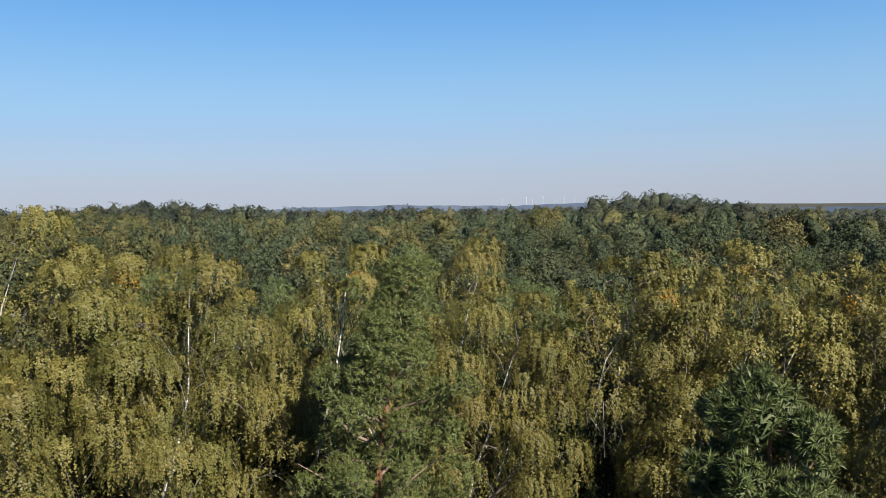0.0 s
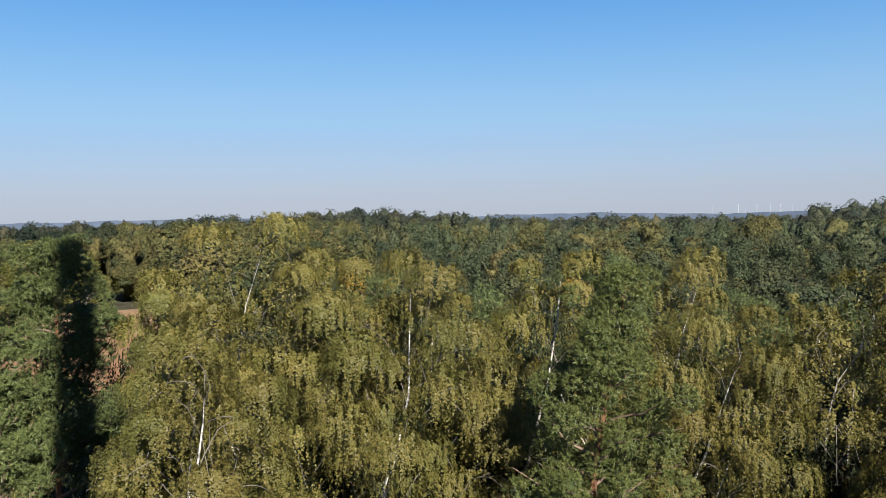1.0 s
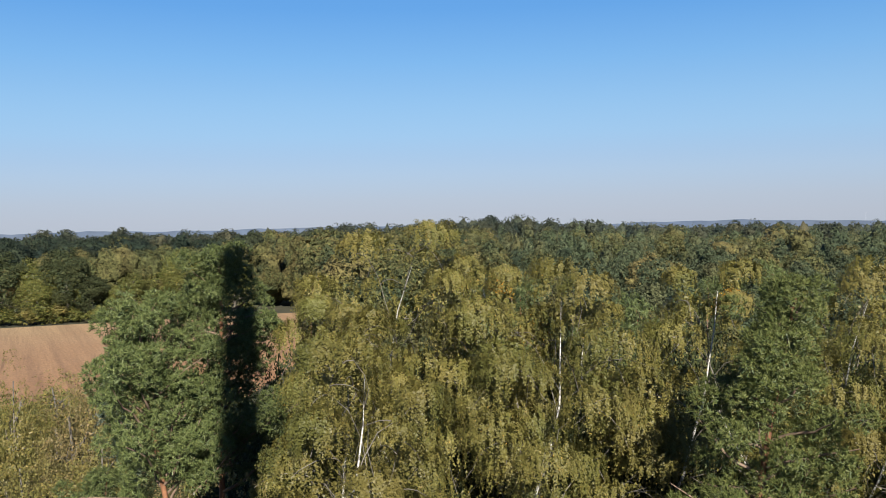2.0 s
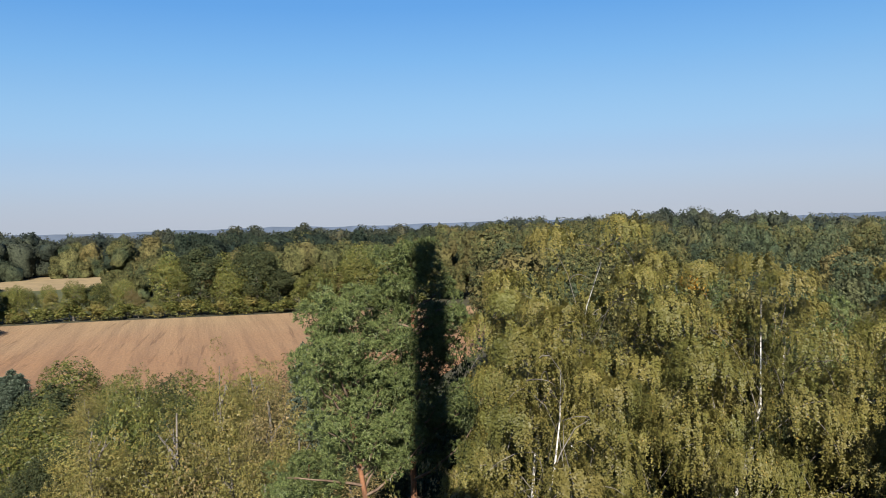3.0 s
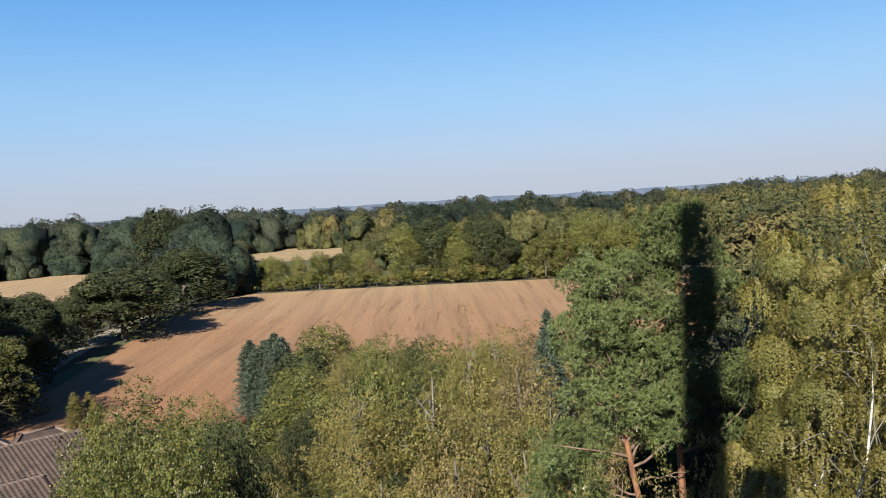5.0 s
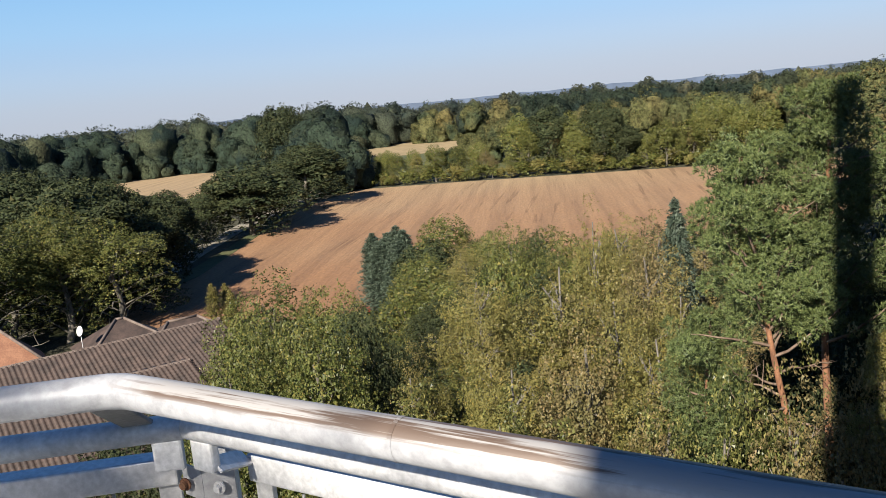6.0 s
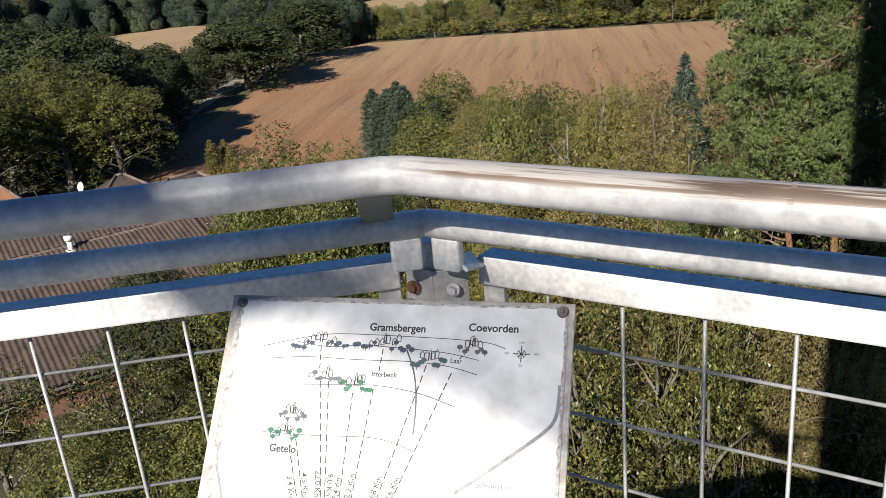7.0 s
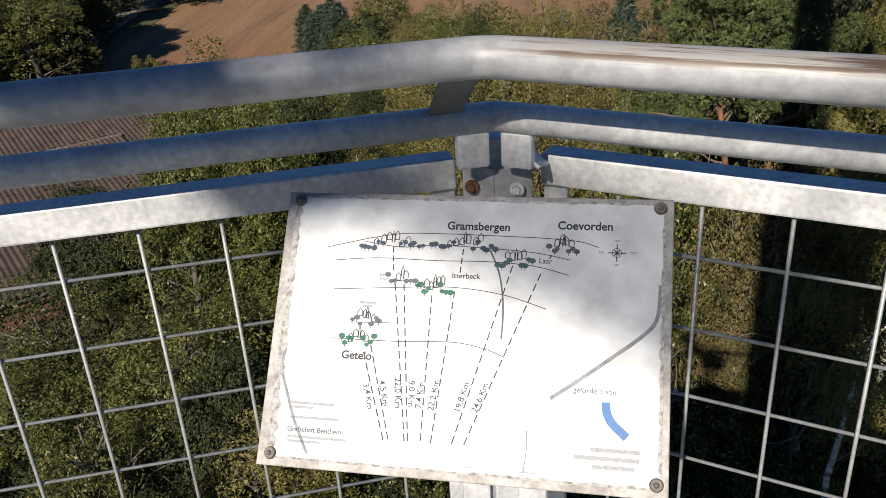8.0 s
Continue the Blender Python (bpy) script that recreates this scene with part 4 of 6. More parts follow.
# the lower growth between them; its dark-leaved oaks stand in for shade
for ring, n in ((12.5, 7), (18, 8), (24, 9), (31, 11), (38, 12), (45, 12), (52, 11), (59, 9)):
    for i in range(n):
        hi = 87 if ring < 30 else 80 if ring < 42 else 63
        yaw = 33 + (hi - 33) * (i + random.uniform(0.15, 0.85)) / n
        d = ring + random.uniform(-2.5, 2.5)
        x, y = -3 - d * math.sin(radians(yaw)), -1.5 + d * math.cos(radians(yaw))
        if (x < -39 and y < 22) or (ring > 40 and yaw > 60):
            continue
        r = random.random()
        kind = "close" if ring < 21 and r > 0.55 else "shade" if r < 0.4 else "oak" if yaw > 60 or r < 0.7 else "yellow" if r < 0.87 else "brown"
        if ring > 35 and kind == "oak":
            kind = "olive"
        sized(kind, x, y, random.uniform(4.6, 9.4) if ring < 21 else random.uniform(7.0, 9.8), random.uniform(1.6, 2.2) if ring < 21 else random.uniform(2.2, 3.0), {"oak": "low leafy oak in the thicket", "close": "low leafy oak in the thicket", "olive": "low green oak in the thicket", "shade": "low dark-leaved oak put into the thicket as shade", "yellow": "low sapling with yellowing leaves", "brown": "low thin bush with browning leaves"}[kind], "thicket below the tower")
plant("spruce_tree", SPRUCES[0], -31.9, 31.8, 0, 12.8 / 9, "dark spruce with pointed top in the thicket", "spruces", wide=0.6)
for x, y, h in ((-73.2, 36.6, 7.0), (-71.8, 37.4, 7.4), (-70.4, 37.6, 7.7), (-69.2, 37.6, 7.9), (-71.0, 36.0, 6.6), (-68.8, 36.3, 6.8)):
    plant("spruce_tree", SPRUCES[k % 2], x, y, k * 50, h / 9, "blue-green spruce at the edge of the field", "spruces", wide=1.35)
    k += 1
sized("olive", -65.6, 40.0, 9.0, 3.6, "round olive-green tree beside the spruces", "trees at the field")
sized("dark", -63.0, 36.4, 7.6, 3.0, "round dark green tree beside the spruces", "trees at the field")
for kind, x, y, h, r in (("olive", -58.5, 40.0, 8.2, 3.0), ("olive", -54.0, 42.0, 8.6, 2.8), ("shade", -49.5, 36.5, 9.6, 2.6), ("olive", -49.0, 44.0, 8.4, 2.8), ("yellow", -44.5, 41.0, 10.2, 2.2), ("yellow", -41.5, 37.0, 11.0, 2.2), ("brown", -38.0, 41.0, 10.4, 2.2), ("olive", -43.5, 46.0, 9.0, 2.8),
                         ("olive", -38.5, 48.0, 9.4, 2.8), ("brown", -35.5, 34.5, 12.2, 2.0), ("yellow", -55.5, 34.5, 8.6, 2.2), ("olive", -59.0, 33.5, 7.4, 2.4), ("yellow", -50.5, 31.5, 9.0, 2.2), ("olive", -36.0, 45.0, 9.8, 2.6)):
    sized(kind, x, y, h, r, {"olive": "green tree at the edge of the field", "shade": "dense dark green tree at the edge of the field", "yellow": "young birch with yellowing leaves at the edge of the field", "brown": "browning bush at the edge of the field"}[kind], "trees at the field")
# added dark-leaved oaks put shade into the gaps between the birches' crowns
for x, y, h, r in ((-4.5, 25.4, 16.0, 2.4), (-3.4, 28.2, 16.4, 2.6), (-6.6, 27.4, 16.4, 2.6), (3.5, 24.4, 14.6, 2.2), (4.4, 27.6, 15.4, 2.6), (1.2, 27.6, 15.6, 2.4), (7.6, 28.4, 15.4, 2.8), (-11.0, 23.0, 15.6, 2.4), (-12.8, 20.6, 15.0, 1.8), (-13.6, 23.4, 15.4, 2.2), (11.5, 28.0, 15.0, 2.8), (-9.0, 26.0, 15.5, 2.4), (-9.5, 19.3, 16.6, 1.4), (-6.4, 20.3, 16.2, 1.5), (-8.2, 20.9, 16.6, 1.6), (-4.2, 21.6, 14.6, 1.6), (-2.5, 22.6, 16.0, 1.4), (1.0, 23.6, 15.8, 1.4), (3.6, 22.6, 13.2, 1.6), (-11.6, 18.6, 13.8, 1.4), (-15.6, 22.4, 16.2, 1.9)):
    sized("shade", x, y, h, r, "added dark-leaved oak standing in for shade between the birches", "oaks among the birches")
# added dark-leaved oaks fill the gap behind the leaning pine as shade
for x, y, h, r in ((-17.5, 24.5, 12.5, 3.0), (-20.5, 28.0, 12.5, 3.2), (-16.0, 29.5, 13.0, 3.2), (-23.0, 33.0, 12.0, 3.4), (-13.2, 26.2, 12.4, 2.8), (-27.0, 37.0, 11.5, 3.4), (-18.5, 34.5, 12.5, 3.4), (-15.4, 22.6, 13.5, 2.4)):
    sized("shade", x, y, h, r, "added dark-leaved oak filling the gap behind the leaning pine as shade", "oaks among the birches")
# close below the tower; dark leaves on the low oaks stand in for shade
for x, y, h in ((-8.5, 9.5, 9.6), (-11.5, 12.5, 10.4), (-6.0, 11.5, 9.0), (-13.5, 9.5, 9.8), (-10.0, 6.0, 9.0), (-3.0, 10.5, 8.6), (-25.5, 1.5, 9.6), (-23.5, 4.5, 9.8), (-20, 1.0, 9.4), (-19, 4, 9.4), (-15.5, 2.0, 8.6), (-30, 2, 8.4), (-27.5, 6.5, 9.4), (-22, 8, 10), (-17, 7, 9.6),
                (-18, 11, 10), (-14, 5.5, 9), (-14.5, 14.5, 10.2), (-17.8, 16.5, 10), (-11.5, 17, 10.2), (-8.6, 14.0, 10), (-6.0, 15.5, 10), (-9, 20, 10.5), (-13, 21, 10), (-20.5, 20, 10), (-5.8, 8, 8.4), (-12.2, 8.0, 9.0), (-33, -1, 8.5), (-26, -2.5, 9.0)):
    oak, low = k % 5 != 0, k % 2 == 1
    sized("shade" if low else "close" if oak else "yellow", x, y, h * (1.0, 0.66, 0.86, 0.58)[k % 4], (2.2, 2.5, 2.0, 2.3)[k % 4], "low dark-leaved oak standing in for shade close below the tower" if low else "leafy young oak close below the tower" if oak else "yellowing sapling close below the tower", "thicket below the tower")
# the oaks along the lane and left of it
for x, y, h, r in ((-121.5, 31.0, 10.0, 4.6), (-133, 39.5, 8.0, 4.2), (-133, 47.5, 11.6, 6.6), (-142.5, 52.5, 10.0, 5.0), (-172, 76.6, 11.5, 7.0), (-179, 90, 9.7, 5.8), (-155, 67.5, 12.2, 7.4), (-147, 57.5, 9.0, 4.6),
                   (-114, 16.5, 14.0, 6.0), (-107, 20.5, 13.1, 5.4), (-137, 16, 14.5, 6.7), (-131.6, 23.4, 11.6, 6.4), (-110.7, 24.4, 9.0, 4.0), (-87.5, 11, 13, 5.0), (-86.5, 15.5, 11, 4.2), (-84.5, 5, 13, 5.0), (-117, 10, 14.6, 6.0), (-94.4, 7.3, 10.6, 4.8), (-91.5, 20.0, 5.1, 2.6),
                   (-102.5, 18.5, 14.0, 5.4), (-95.5, 14.5, 14.6, 6.0), (-99, 4, 13, 5.6), (-106, 6, 13.5, 5.6), (-97, -6, 13, 5.6), (-84, -3, 11, 5), (-122, 3, 15, 6.4), (-112, -4, 15, 6.4), (-104, -14, 14, 6.4), (-92, -16, 13, 6), (-128, 10, 15, 6.4), (-143, 27, 8.6, 5.4), (-150, 20, 10.5, 6.4), (-96, 19.5, 10.5, 4.2), (-103.5, 24.0, 11.0, 4.2)):
    near = x > -90
    sized("oak" if near else "dark", x, y, h, r, "broad olive-green oak behind the farmhouse" if near else "broad dark green oak beside the farm lane", "oaks along the lane")
sized("dark", -204, 84.5, 20.2, 7.6, "tall round oak standing out above the wood's edge", "trees at the far field")
# the hedge behind the field: low at its near end, tall in the middle, a round oak at the far end
for i in range(38):
    f = i / 37
    x, y = -174 + 64 * f - random.uniform(0, 6), 91 + 60 * f + random.uniform(0, 6)
    h = random.uniform(7.6, 9.4) if f < 0.3 else random.uniform(6, 10) if f < 0.38 else random.uniform(9.5, 16.5) if f < 0.7 else random.uniform(7, 11) if f < 0.82 else random.uniform(11, 16)
    r = random.random() * (0.7 if f < 0.3 else 1.0)
    ms, nm, lb = (OAKS_DARK, "oak_tree", "dark green tree in the hedge behind the field") if r < 0.12 else (OAKS_FAR, "oak_tree", "green tree in the hedge behind the field") if r < 0.58 else (YELLOWS_FAR, "birch_sapling", "yellowing young tree in the hedge") if r < 0.82 else (BROWNS, "thorn_bush", "browning bush in the hedge")
    plant(nm, ms[i % len(ms)], x, y, i * 41, h / 11, lb, "hedge behind the field", wide=random.uniform(1.0, 1.5))
for i in range(56):
    f = (i + random.random()) / 56
    x, y = -172 + 64 * f, 90 + 60 * f
    b = int(random.random() < 0.35)
    lb = ("low green bush at the foot of the hedge", "low yellowing bush at the foot of the hedge")[b]
    plant("hedge_bush", BUSHES[b], x - random.uniform(0, 3), y + random.uniform(0, 3), i * 41, random.uniform(2.5, 4.8) / 11, lb, "hedge behind the field", "bush", -0.12, 1.9)

# ---- woods in the distance ----
def wood(name, sites, material, label, per, leaf, seed, lobes=9, fill=60, pine=False, down=1.6, tuft=5, solid=0, body=0.97):
    """Many crowns in one mesh: each is a dense lumpy dome of overlapping lobes, rough with leaf sprays."""
    rng = np.random.default_rng(seed)
    S = np.array(sites)                       # x, y, ground, height, radius
    n = len(S)
    way = unit(rng.normal(size=(n, lobes, 3)) + np.array([0, 0, 0.25]))
    reach = rng.uniform(0.42, 0.66, (n, lobes, 1))
    R = rng.uniform(0.26, 0.44, (n, lobes)) * (0.82 if pine else 1.0)
    C = way * reach
    if pine:
        C[..., 2] *= 1.25
        C[..., :2] *= np.clip(1.15 - 0.8 * C[..., 2:3], 0.25, 1.3)
    Rr = S[:, 4][:, None, None]
    mid = S[:, :3] + np.array([0, 0, 1.0]) * (S[:, 3] - S[:, 4] * (1.05 if pine else 0.92))[:, None]
    # below its middle a crown keeps its girth down to the ground
    girth = lambda d: np.where(d[..., 2:] < 0, np.maximum(1 - d[..., 2:] ** 2, 0.2) ** -0.42, 1.0)
    tall = lambda d: np.concatenate([girth(d), girth(d), np.where(d[..., 2:] < 0, down, 1.0)], -1)
    # leaf sprays cover the outside, each facing as its lobe does
    nc = per // tuft
    E = unit(rng.normal(size=(n, nc, 3)) + np.array([0, -0.25, 0.35]))
    E[..., 2] = np.where(E[..., 2] < -0.6, -E[..., 2], E[..., 2])
    P, N = np.empty((n, nc, 3)), np.empty((n, nc, 3))
    for a in range(0, n, 64):
        t, N[a:a + 64] = lumps(C[a:a + 64], R[a:a + 64], E[a:a + 64], 0.34)
        P[a:a + 64] = E[a:a + 64] * t[..., None]
    P *= rng.uniform(0.86, 0.95 if solid else 1.0, (n, nc, 1))
    P = np.repeat((mid[:, None] + P * Rr * tall(E)).reshape(-1, 3), tuft, 0)
    N = np.repeat(unit(N.reshape(-1, 3) + rng.normal(size=(n * nc, 3)) * 0.25), tuft, 0)
    P = P + rng.normal(size=P.shape) * leaf * 0.2 * math.sqrt(tuft)
    P[:, 2] = np.maximum(P[:, 2], np.repeat(S[:, 2], nc * tuft) + 0.2)
    N = unit(N + rng.normal(size=P.shape) * 0.4)
    sz = leaf * rng.uniform(0.5, 1.4, len(P))
    LV, LF = leaf_tris(P, N, sz * 1.3, sz * 0.9, rng)
    if solid:
        # far off, the mass of leaves inside is one lumpy body a crown
        D, BF = ball(solid)
        CV = np.empty((n, len(D), 3))
        for a in range(0, n, 64):
            t, _ = lumps(C[a:a + 64], R[a:a + 64], np.broadcast_to(D, (len(C[a:a + 64]), *D.shape)), 0.4)
            CV[a:a + 64] = D * (body * t * rng.uniform(0.82, 1.08, t.shape))[..., None]
        CV = (mid[:, None] + CV * Rr * tall(D)[None]).reshape(-1, 3)
        CV[:, 2] = np.maximum(CV[:, 2], np.repeat(S[:, 2], len(D)) + 0.1)
        CF = (BF[None] + (np.arange(n) * len(D))[:, None, None]).reshape(-1, 3)
        V, F = joined(LV, LF, CV, CF)
        return tagged(new(name, mesh_of(name, V, F, material)), label, "woodland", kind="stuff")
    # coarse sprays inside make the crowns dense
    E = unit(rng.normal(size=(n, fill, 3)) + np.array([0, -0.2, 0.3]))
    Q, M = np.empty((n, fill, 3)), np.empty((n, fill, 3))
    for a in range(0, n, 64):
        t, M[a:a + 64] = lumps(C[a:a + 64], R[a:a + 64], E[a:a + 64], 0.34)
        Q[a:a + 64] = E[a:a + 64] * t[..., None]
    Q = (mid[:, None] + Q * rng.uniform(0.72, 0.92, (n, fill, 1)) * Rr * tall(E)).reshape(-1, 3)
    Q[:, 2] = np.maximum(Q[:, 2], np.repeat(S[:, 2], fill) + 0.2)
    big = np.repeat(S[:, 4], fill) * rng.uniform(0.08, 0.13, n * fill)
    V, F = joined(LV, LF, *leaf_tris(Q, unit(M.reshape(-1, 3) + rng.normal(size=Q.shape) * 0.3), big * 1.3, big, rng))
    return tagged(new(name, mesh_of(name, V, F, material)), label, "woodland", kind="stuff")


def polar(yaw, d):
    return -d * math.sin(radians(yaw)), d * math.cos(radians(yaw))


random.seed(8)
near_pine, near_oak, mid_pine, mid_oak, far_mix, edge_oak, edge_dark = [], [], [], [], [], [], []


def in_fields(x, y):
    d, yaw = math.hypot(x, y), math.degrees(math.atan2(-x, y))
    if 31.5 < yaw < 84 and d < 196:
        return True
    if 66 < yaw < 84 and 188 < d < 318 - 3.0 * abs(yaw - 75):
        return True
    if 55 < yaw < 64 and 196 < d < 345:
        return True
    if 39 < yaw < 56 and 196 < d < 300:
        return noise.noise((x * 0.022, y * 0.022, 3.0)) < -0.1
    return False


d = 56.0
while d < 1700:
    gap = 5.6 if d < 150 else 7.4 + (d - 150) * (0.018 if d < 480 else 0.024)
    steps = int(radians(128) * d / gap)
    for i in range(steps):
        yaw = -36 + 128 * (i + random.random()) / steps
        dd = d + random.uniform(-0.5, 0.5) * gap
        x, y = polar(yaw, dd)
        if in_fields(x, y) or (dd < 60 and yaw > 26) or (yaw > 70 and dd < 150):
            continue
        patch = noise.noise((x * 0.012, y * 0.012, 0.0))
        pine = -30 < yaw < 19 and 45 < dd < 380 and random.random() < (0.92 if patch > -0.2 else 0.25)
        lump = 3.0 * noise.noise((x * 0.03, y * 0.03, 7.0))
        h = (random.uniform(11.0, 15.8) if pine else random.uniform(11.5, 17.8)) + lump
        r = random.uniform(2.2, 3.3) if pine else random.uniform(2.8, 4.9)
        if dd > 150 and yaw > 60:
            h += 2.5 + 2.5 * noise.noise((x * 0.05, y * 0.05, 1.0))
            r += 2.0
        site = (x, y, land(x, y), h, r * max(1.0, gap / 6.6))
        x2, y2 = polar(yaw, dd - 13)
        if dd > 150 and not pine and in_fields(x2, y2):
            (edge_dark if yaw > 62 else edge_oak).append((x, y, site[2], min(h + 2.6, 18.8) if yaw > 67 else min(h, 16.5), site[4] * (1.18 if yaw > 62 else 1.0)))
            continue
        (near_pine if pine and dd < 150 else near_oak if dd < 150 else mid_pine if pine else mid_oak if dd < 480 else far_mix).append(site)
    d += gap * 0.9
wood("pine_wood_near", near_pine, M_FARPINE, "blue-green Scots pine canopy beyond the birches", 1700, 0.17, 71, 18, 240, True)
wood("broadleaf_wood_near", near_oak, M_FAROAK, "green and olive broadleaf canopy", 2400, 0.18, 72, 16, 300)
wood("pine_wood_far", mid_pine, M_FARPINE, "blue-green pine canopy towards the horizon", 420, 0.32, 73, 12, 0, True, solid=1, body=0.82)
wood("broadleaf_wood_far", [q for q in mid_oak if math.hypot(q[0], q[1]) < 300 and q[0] > -0.7 * q[1]], M_FAROAK, "green and olive broadleaf woods behind the pines", 800, 0.3, 74, 12, 0, solid=2, body=0.8)
wood("broadleaf_wood_behind", [q for q in mid_oak if math.hypot(q[0], q[1]) < 300 and q[0] <= -0.7 * q[1]], M_DARKWOOD, "dark green broadleaf woods behind the fields", 2000, 0.28, 79, 12, 0, solid=2, body=0.88)
wood("dark_wood_beyond", [q for q in mid_oak if 300 <= math.hypot(q[0], q[1]) < 400], M_FARWOOD, "dark grey-green woods beyond the fields", 1000, 0.4, 80, 12, 0, solid=2, body=0.8)
wood("dark_wood_far", [q for q in mid_oak if math.hypot(q[0], q[1]) >= 400], M_FARWOOD, "dark grey-green woods far behind the fields", 380, 0.42, 78, 10, 0, solid=1, body=0.8)
def tiers(sites):
    """Lower crowns stand round and before each tall one."""
    more = []
    for x, y, g, h, r in sites:
        way = math.atan2(-y, -x)
        for i in range(4):
            a, f = way + random.uniform(-1.5, 1.5), random.uniform(0.4, 0.78)
            more.append((x + math.cos(a) * r * 0.75, y + math.sin(a) * r * 0.75, g, h * f, r * random.uniform(0.5, 0.75)))
    return sites + more


wood("wood_edge", tiers(edge_oak), M_FAROAK, "olive and green broadleaf trees at the wood's edge", 1800, 0.27, 76, 18, 0, False, 1.5, solid=3, body=0.88)
wood("dark_wood_edge", tiers(edge_dark), M_DARKWOOD, "dark green oaks at the edge of the far field", 2200, 0.28, 77, 18, 0, False, 1.5, solid=3, body=0.88)
wood("horizon_wood", far_mix, M_FARWOOD, "dark woods along the horizon", 20, 0.8, 75, 6, 0, solid=1)


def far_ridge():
    """The lowland and its woods on the horizon: a plain backdrop, haze in its blue colour."""
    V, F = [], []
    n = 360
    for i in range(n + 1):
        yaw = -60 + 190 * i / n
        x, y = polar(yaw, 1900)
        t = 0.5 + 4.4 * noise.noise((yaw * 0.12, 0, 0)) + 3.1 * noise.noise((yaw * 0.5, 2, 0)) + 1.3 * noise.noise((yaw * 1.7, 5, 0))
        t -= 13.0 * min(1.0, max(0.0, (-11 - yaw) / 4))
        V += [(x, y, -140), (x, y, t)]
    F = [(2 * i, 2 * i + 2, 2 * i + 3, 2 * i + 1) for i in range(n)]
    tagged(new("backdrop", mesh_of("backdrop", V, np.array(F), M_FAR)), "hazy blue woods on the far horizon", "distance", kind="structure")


far_ridge()


def wind_turbine(x, y, h, turn):
    """A far wind turbine: tapered tower, nacelle, hub and three blades at rest."""
    ob = tagged(new("wind_turbine"), "white three-bladed wind turbine on the horizon", "wind turbine", "wind turbines")
    ob.location = (x, y, -60)
    V, F = tubes([(np.array([(0, 0, 0), (0, 0, h + 60)]), (h * 0.05, h * 0.03))], 8)
    part("tower", mesh_of("tower", V, F, M_WHITE, True), None, ob)
    V, F = tubes([(np.array([(0, -h * 0.06, h + 60), (0, h * 0.1, h + 60)]), (h * 0.03, h * 0.03))], 8)
    part("nacelle", mesh_of("nacelle", V, F, M_WHITE, True), None, ob)
    for k in range(3):
        a = turn + k * 2 * math.pi / 3
        dv = np.array([math.cos(a), 0, math.sin(a)]) * h * 0.62
        hub = np.array([0, -h * 0.07, h + 60])
        V, F = tubes([(np.array([hub, hub + dv * 0.3, hub + dv]), (h * 0.02, h * 0.028, h * 0.006))], 6)
        part("blade", mesh_of("blade", V, F, M_WHITE, True), None, ob)


for i, (yaw, h) in enumerate(((-4.2, 26), (-5.0, 20), (-5.8, 30), (-6.2, 24), (-6.9, 32), (-7.7, 26), (-8.3, 30), (-9.0, 28), (-9.9, 24))):
    x, y = polar(yaw, 4150)
    wind_turbine(x, y, h - 20, i * 0.7)

# ---- the lookout tower ----
def box_bm(bm, lo, hi, m=None, bevel=0.0):
    r = bmesh.ops.create_cube(bm, size=1.0)
    sx, sy, sz = (hi[k] - lo[k] for k in range(3))
    for v in r["verts"]:
        v.co = Vector(((v.co.x + 0.5) * sx + lo[0], (v.co.y + 0.5) * sy + lo[1], (v.co.z + 0.5) * sz + lo[2]))
    if bevel:
        es = list({e for v in r["verts"] for e in v.link_edges})
        g = bmesh.ops.bevel(bm, geom=es, offset=bevel, segments=2, affect="EDGES", profile=0.5)
        vs = list({v for f in g["faces"] for v in f.verts} | {v for v in r["verts"] if v.is_valid})
    else:
        vs = r["verts"]
    if m is not None:
        bmesh.ops.transform(bm, matrix=m, verts=[v for v in vs if v.is_valid])
    return bm


def beam(name, a, b, w, h, material, parent, bevel=0.003, label="", up=(0, 0, 1)):
    """A straight section of w across and h high from a to b."""
    a, b = Vector(a), Vector(b)
    d = (b - a)
    L = d.length
    d.normalize()
    s = d.cross(Vector(up))
    if s.length < 1e-4:
        s = Vector((1, 0, 0))
    s.normalize()
    u = s.cross(d)
    m = Matrix((d, s, u)).transposed().to_4x4()
    m.translation = a
    bm = bmesh.new()
    box_bm(bm, (0, -w / 2, -h / 2), (L, w / 2, h / 2), m, bevel)
    return part(name, bm, material, parent, label)


def pipe(name, pts, r, material, parent, sides=16, label="", caps=True):
    P = [np.asarray(p, float) for p in pts]
    V, F = tubes([(np.array(P), [r] * len(P))], sides)
    Fs = [F]
    if caps:
        n = len(P)
        Fs.append(np.array([list(range(sides))[::-1], [(n - 1) * sides + j for j in range(sides)]]))
    return part(name, mesh_of(name, V, Fs, material, True), None, parent, label)


TC = Vector((0.0, -4.4, 0.0))
DECK = 18.36
KT = Vector((-4.128, -1.018, 19.580))      # bend of the top rail
KM = Vector((-4.250, -0.899, 19.453))      # bend of the middle rail
DL, DR = Vector((-0.444, -0.896, 0)).normalized(), Vector((0.917, 0.399, 0)).normalized()
NL, NR = Vector((-DL.y, DL.x, 0)), Vector((-DR.y, DR.x, 0))      # NL points inwards, NR outwards
SEG_L, SEG_R = 3.7, 3.95

railing = tagged(new("railing"), "weathered galvanised steel tube railing with wire mesh panels", "railing")
# top rail in one bent tube, with a short curve at the bend
bend = [KT + DL * SEG_L] + [KT + DL * 0.05 + (DR - DL) * 0.0] + [KT + DL * 0.018 + DR * 0.002, KT + DR * 0.018 + DL * 0.002] + [KT + DR * 0.05] + [KT + DR * SEG_R]
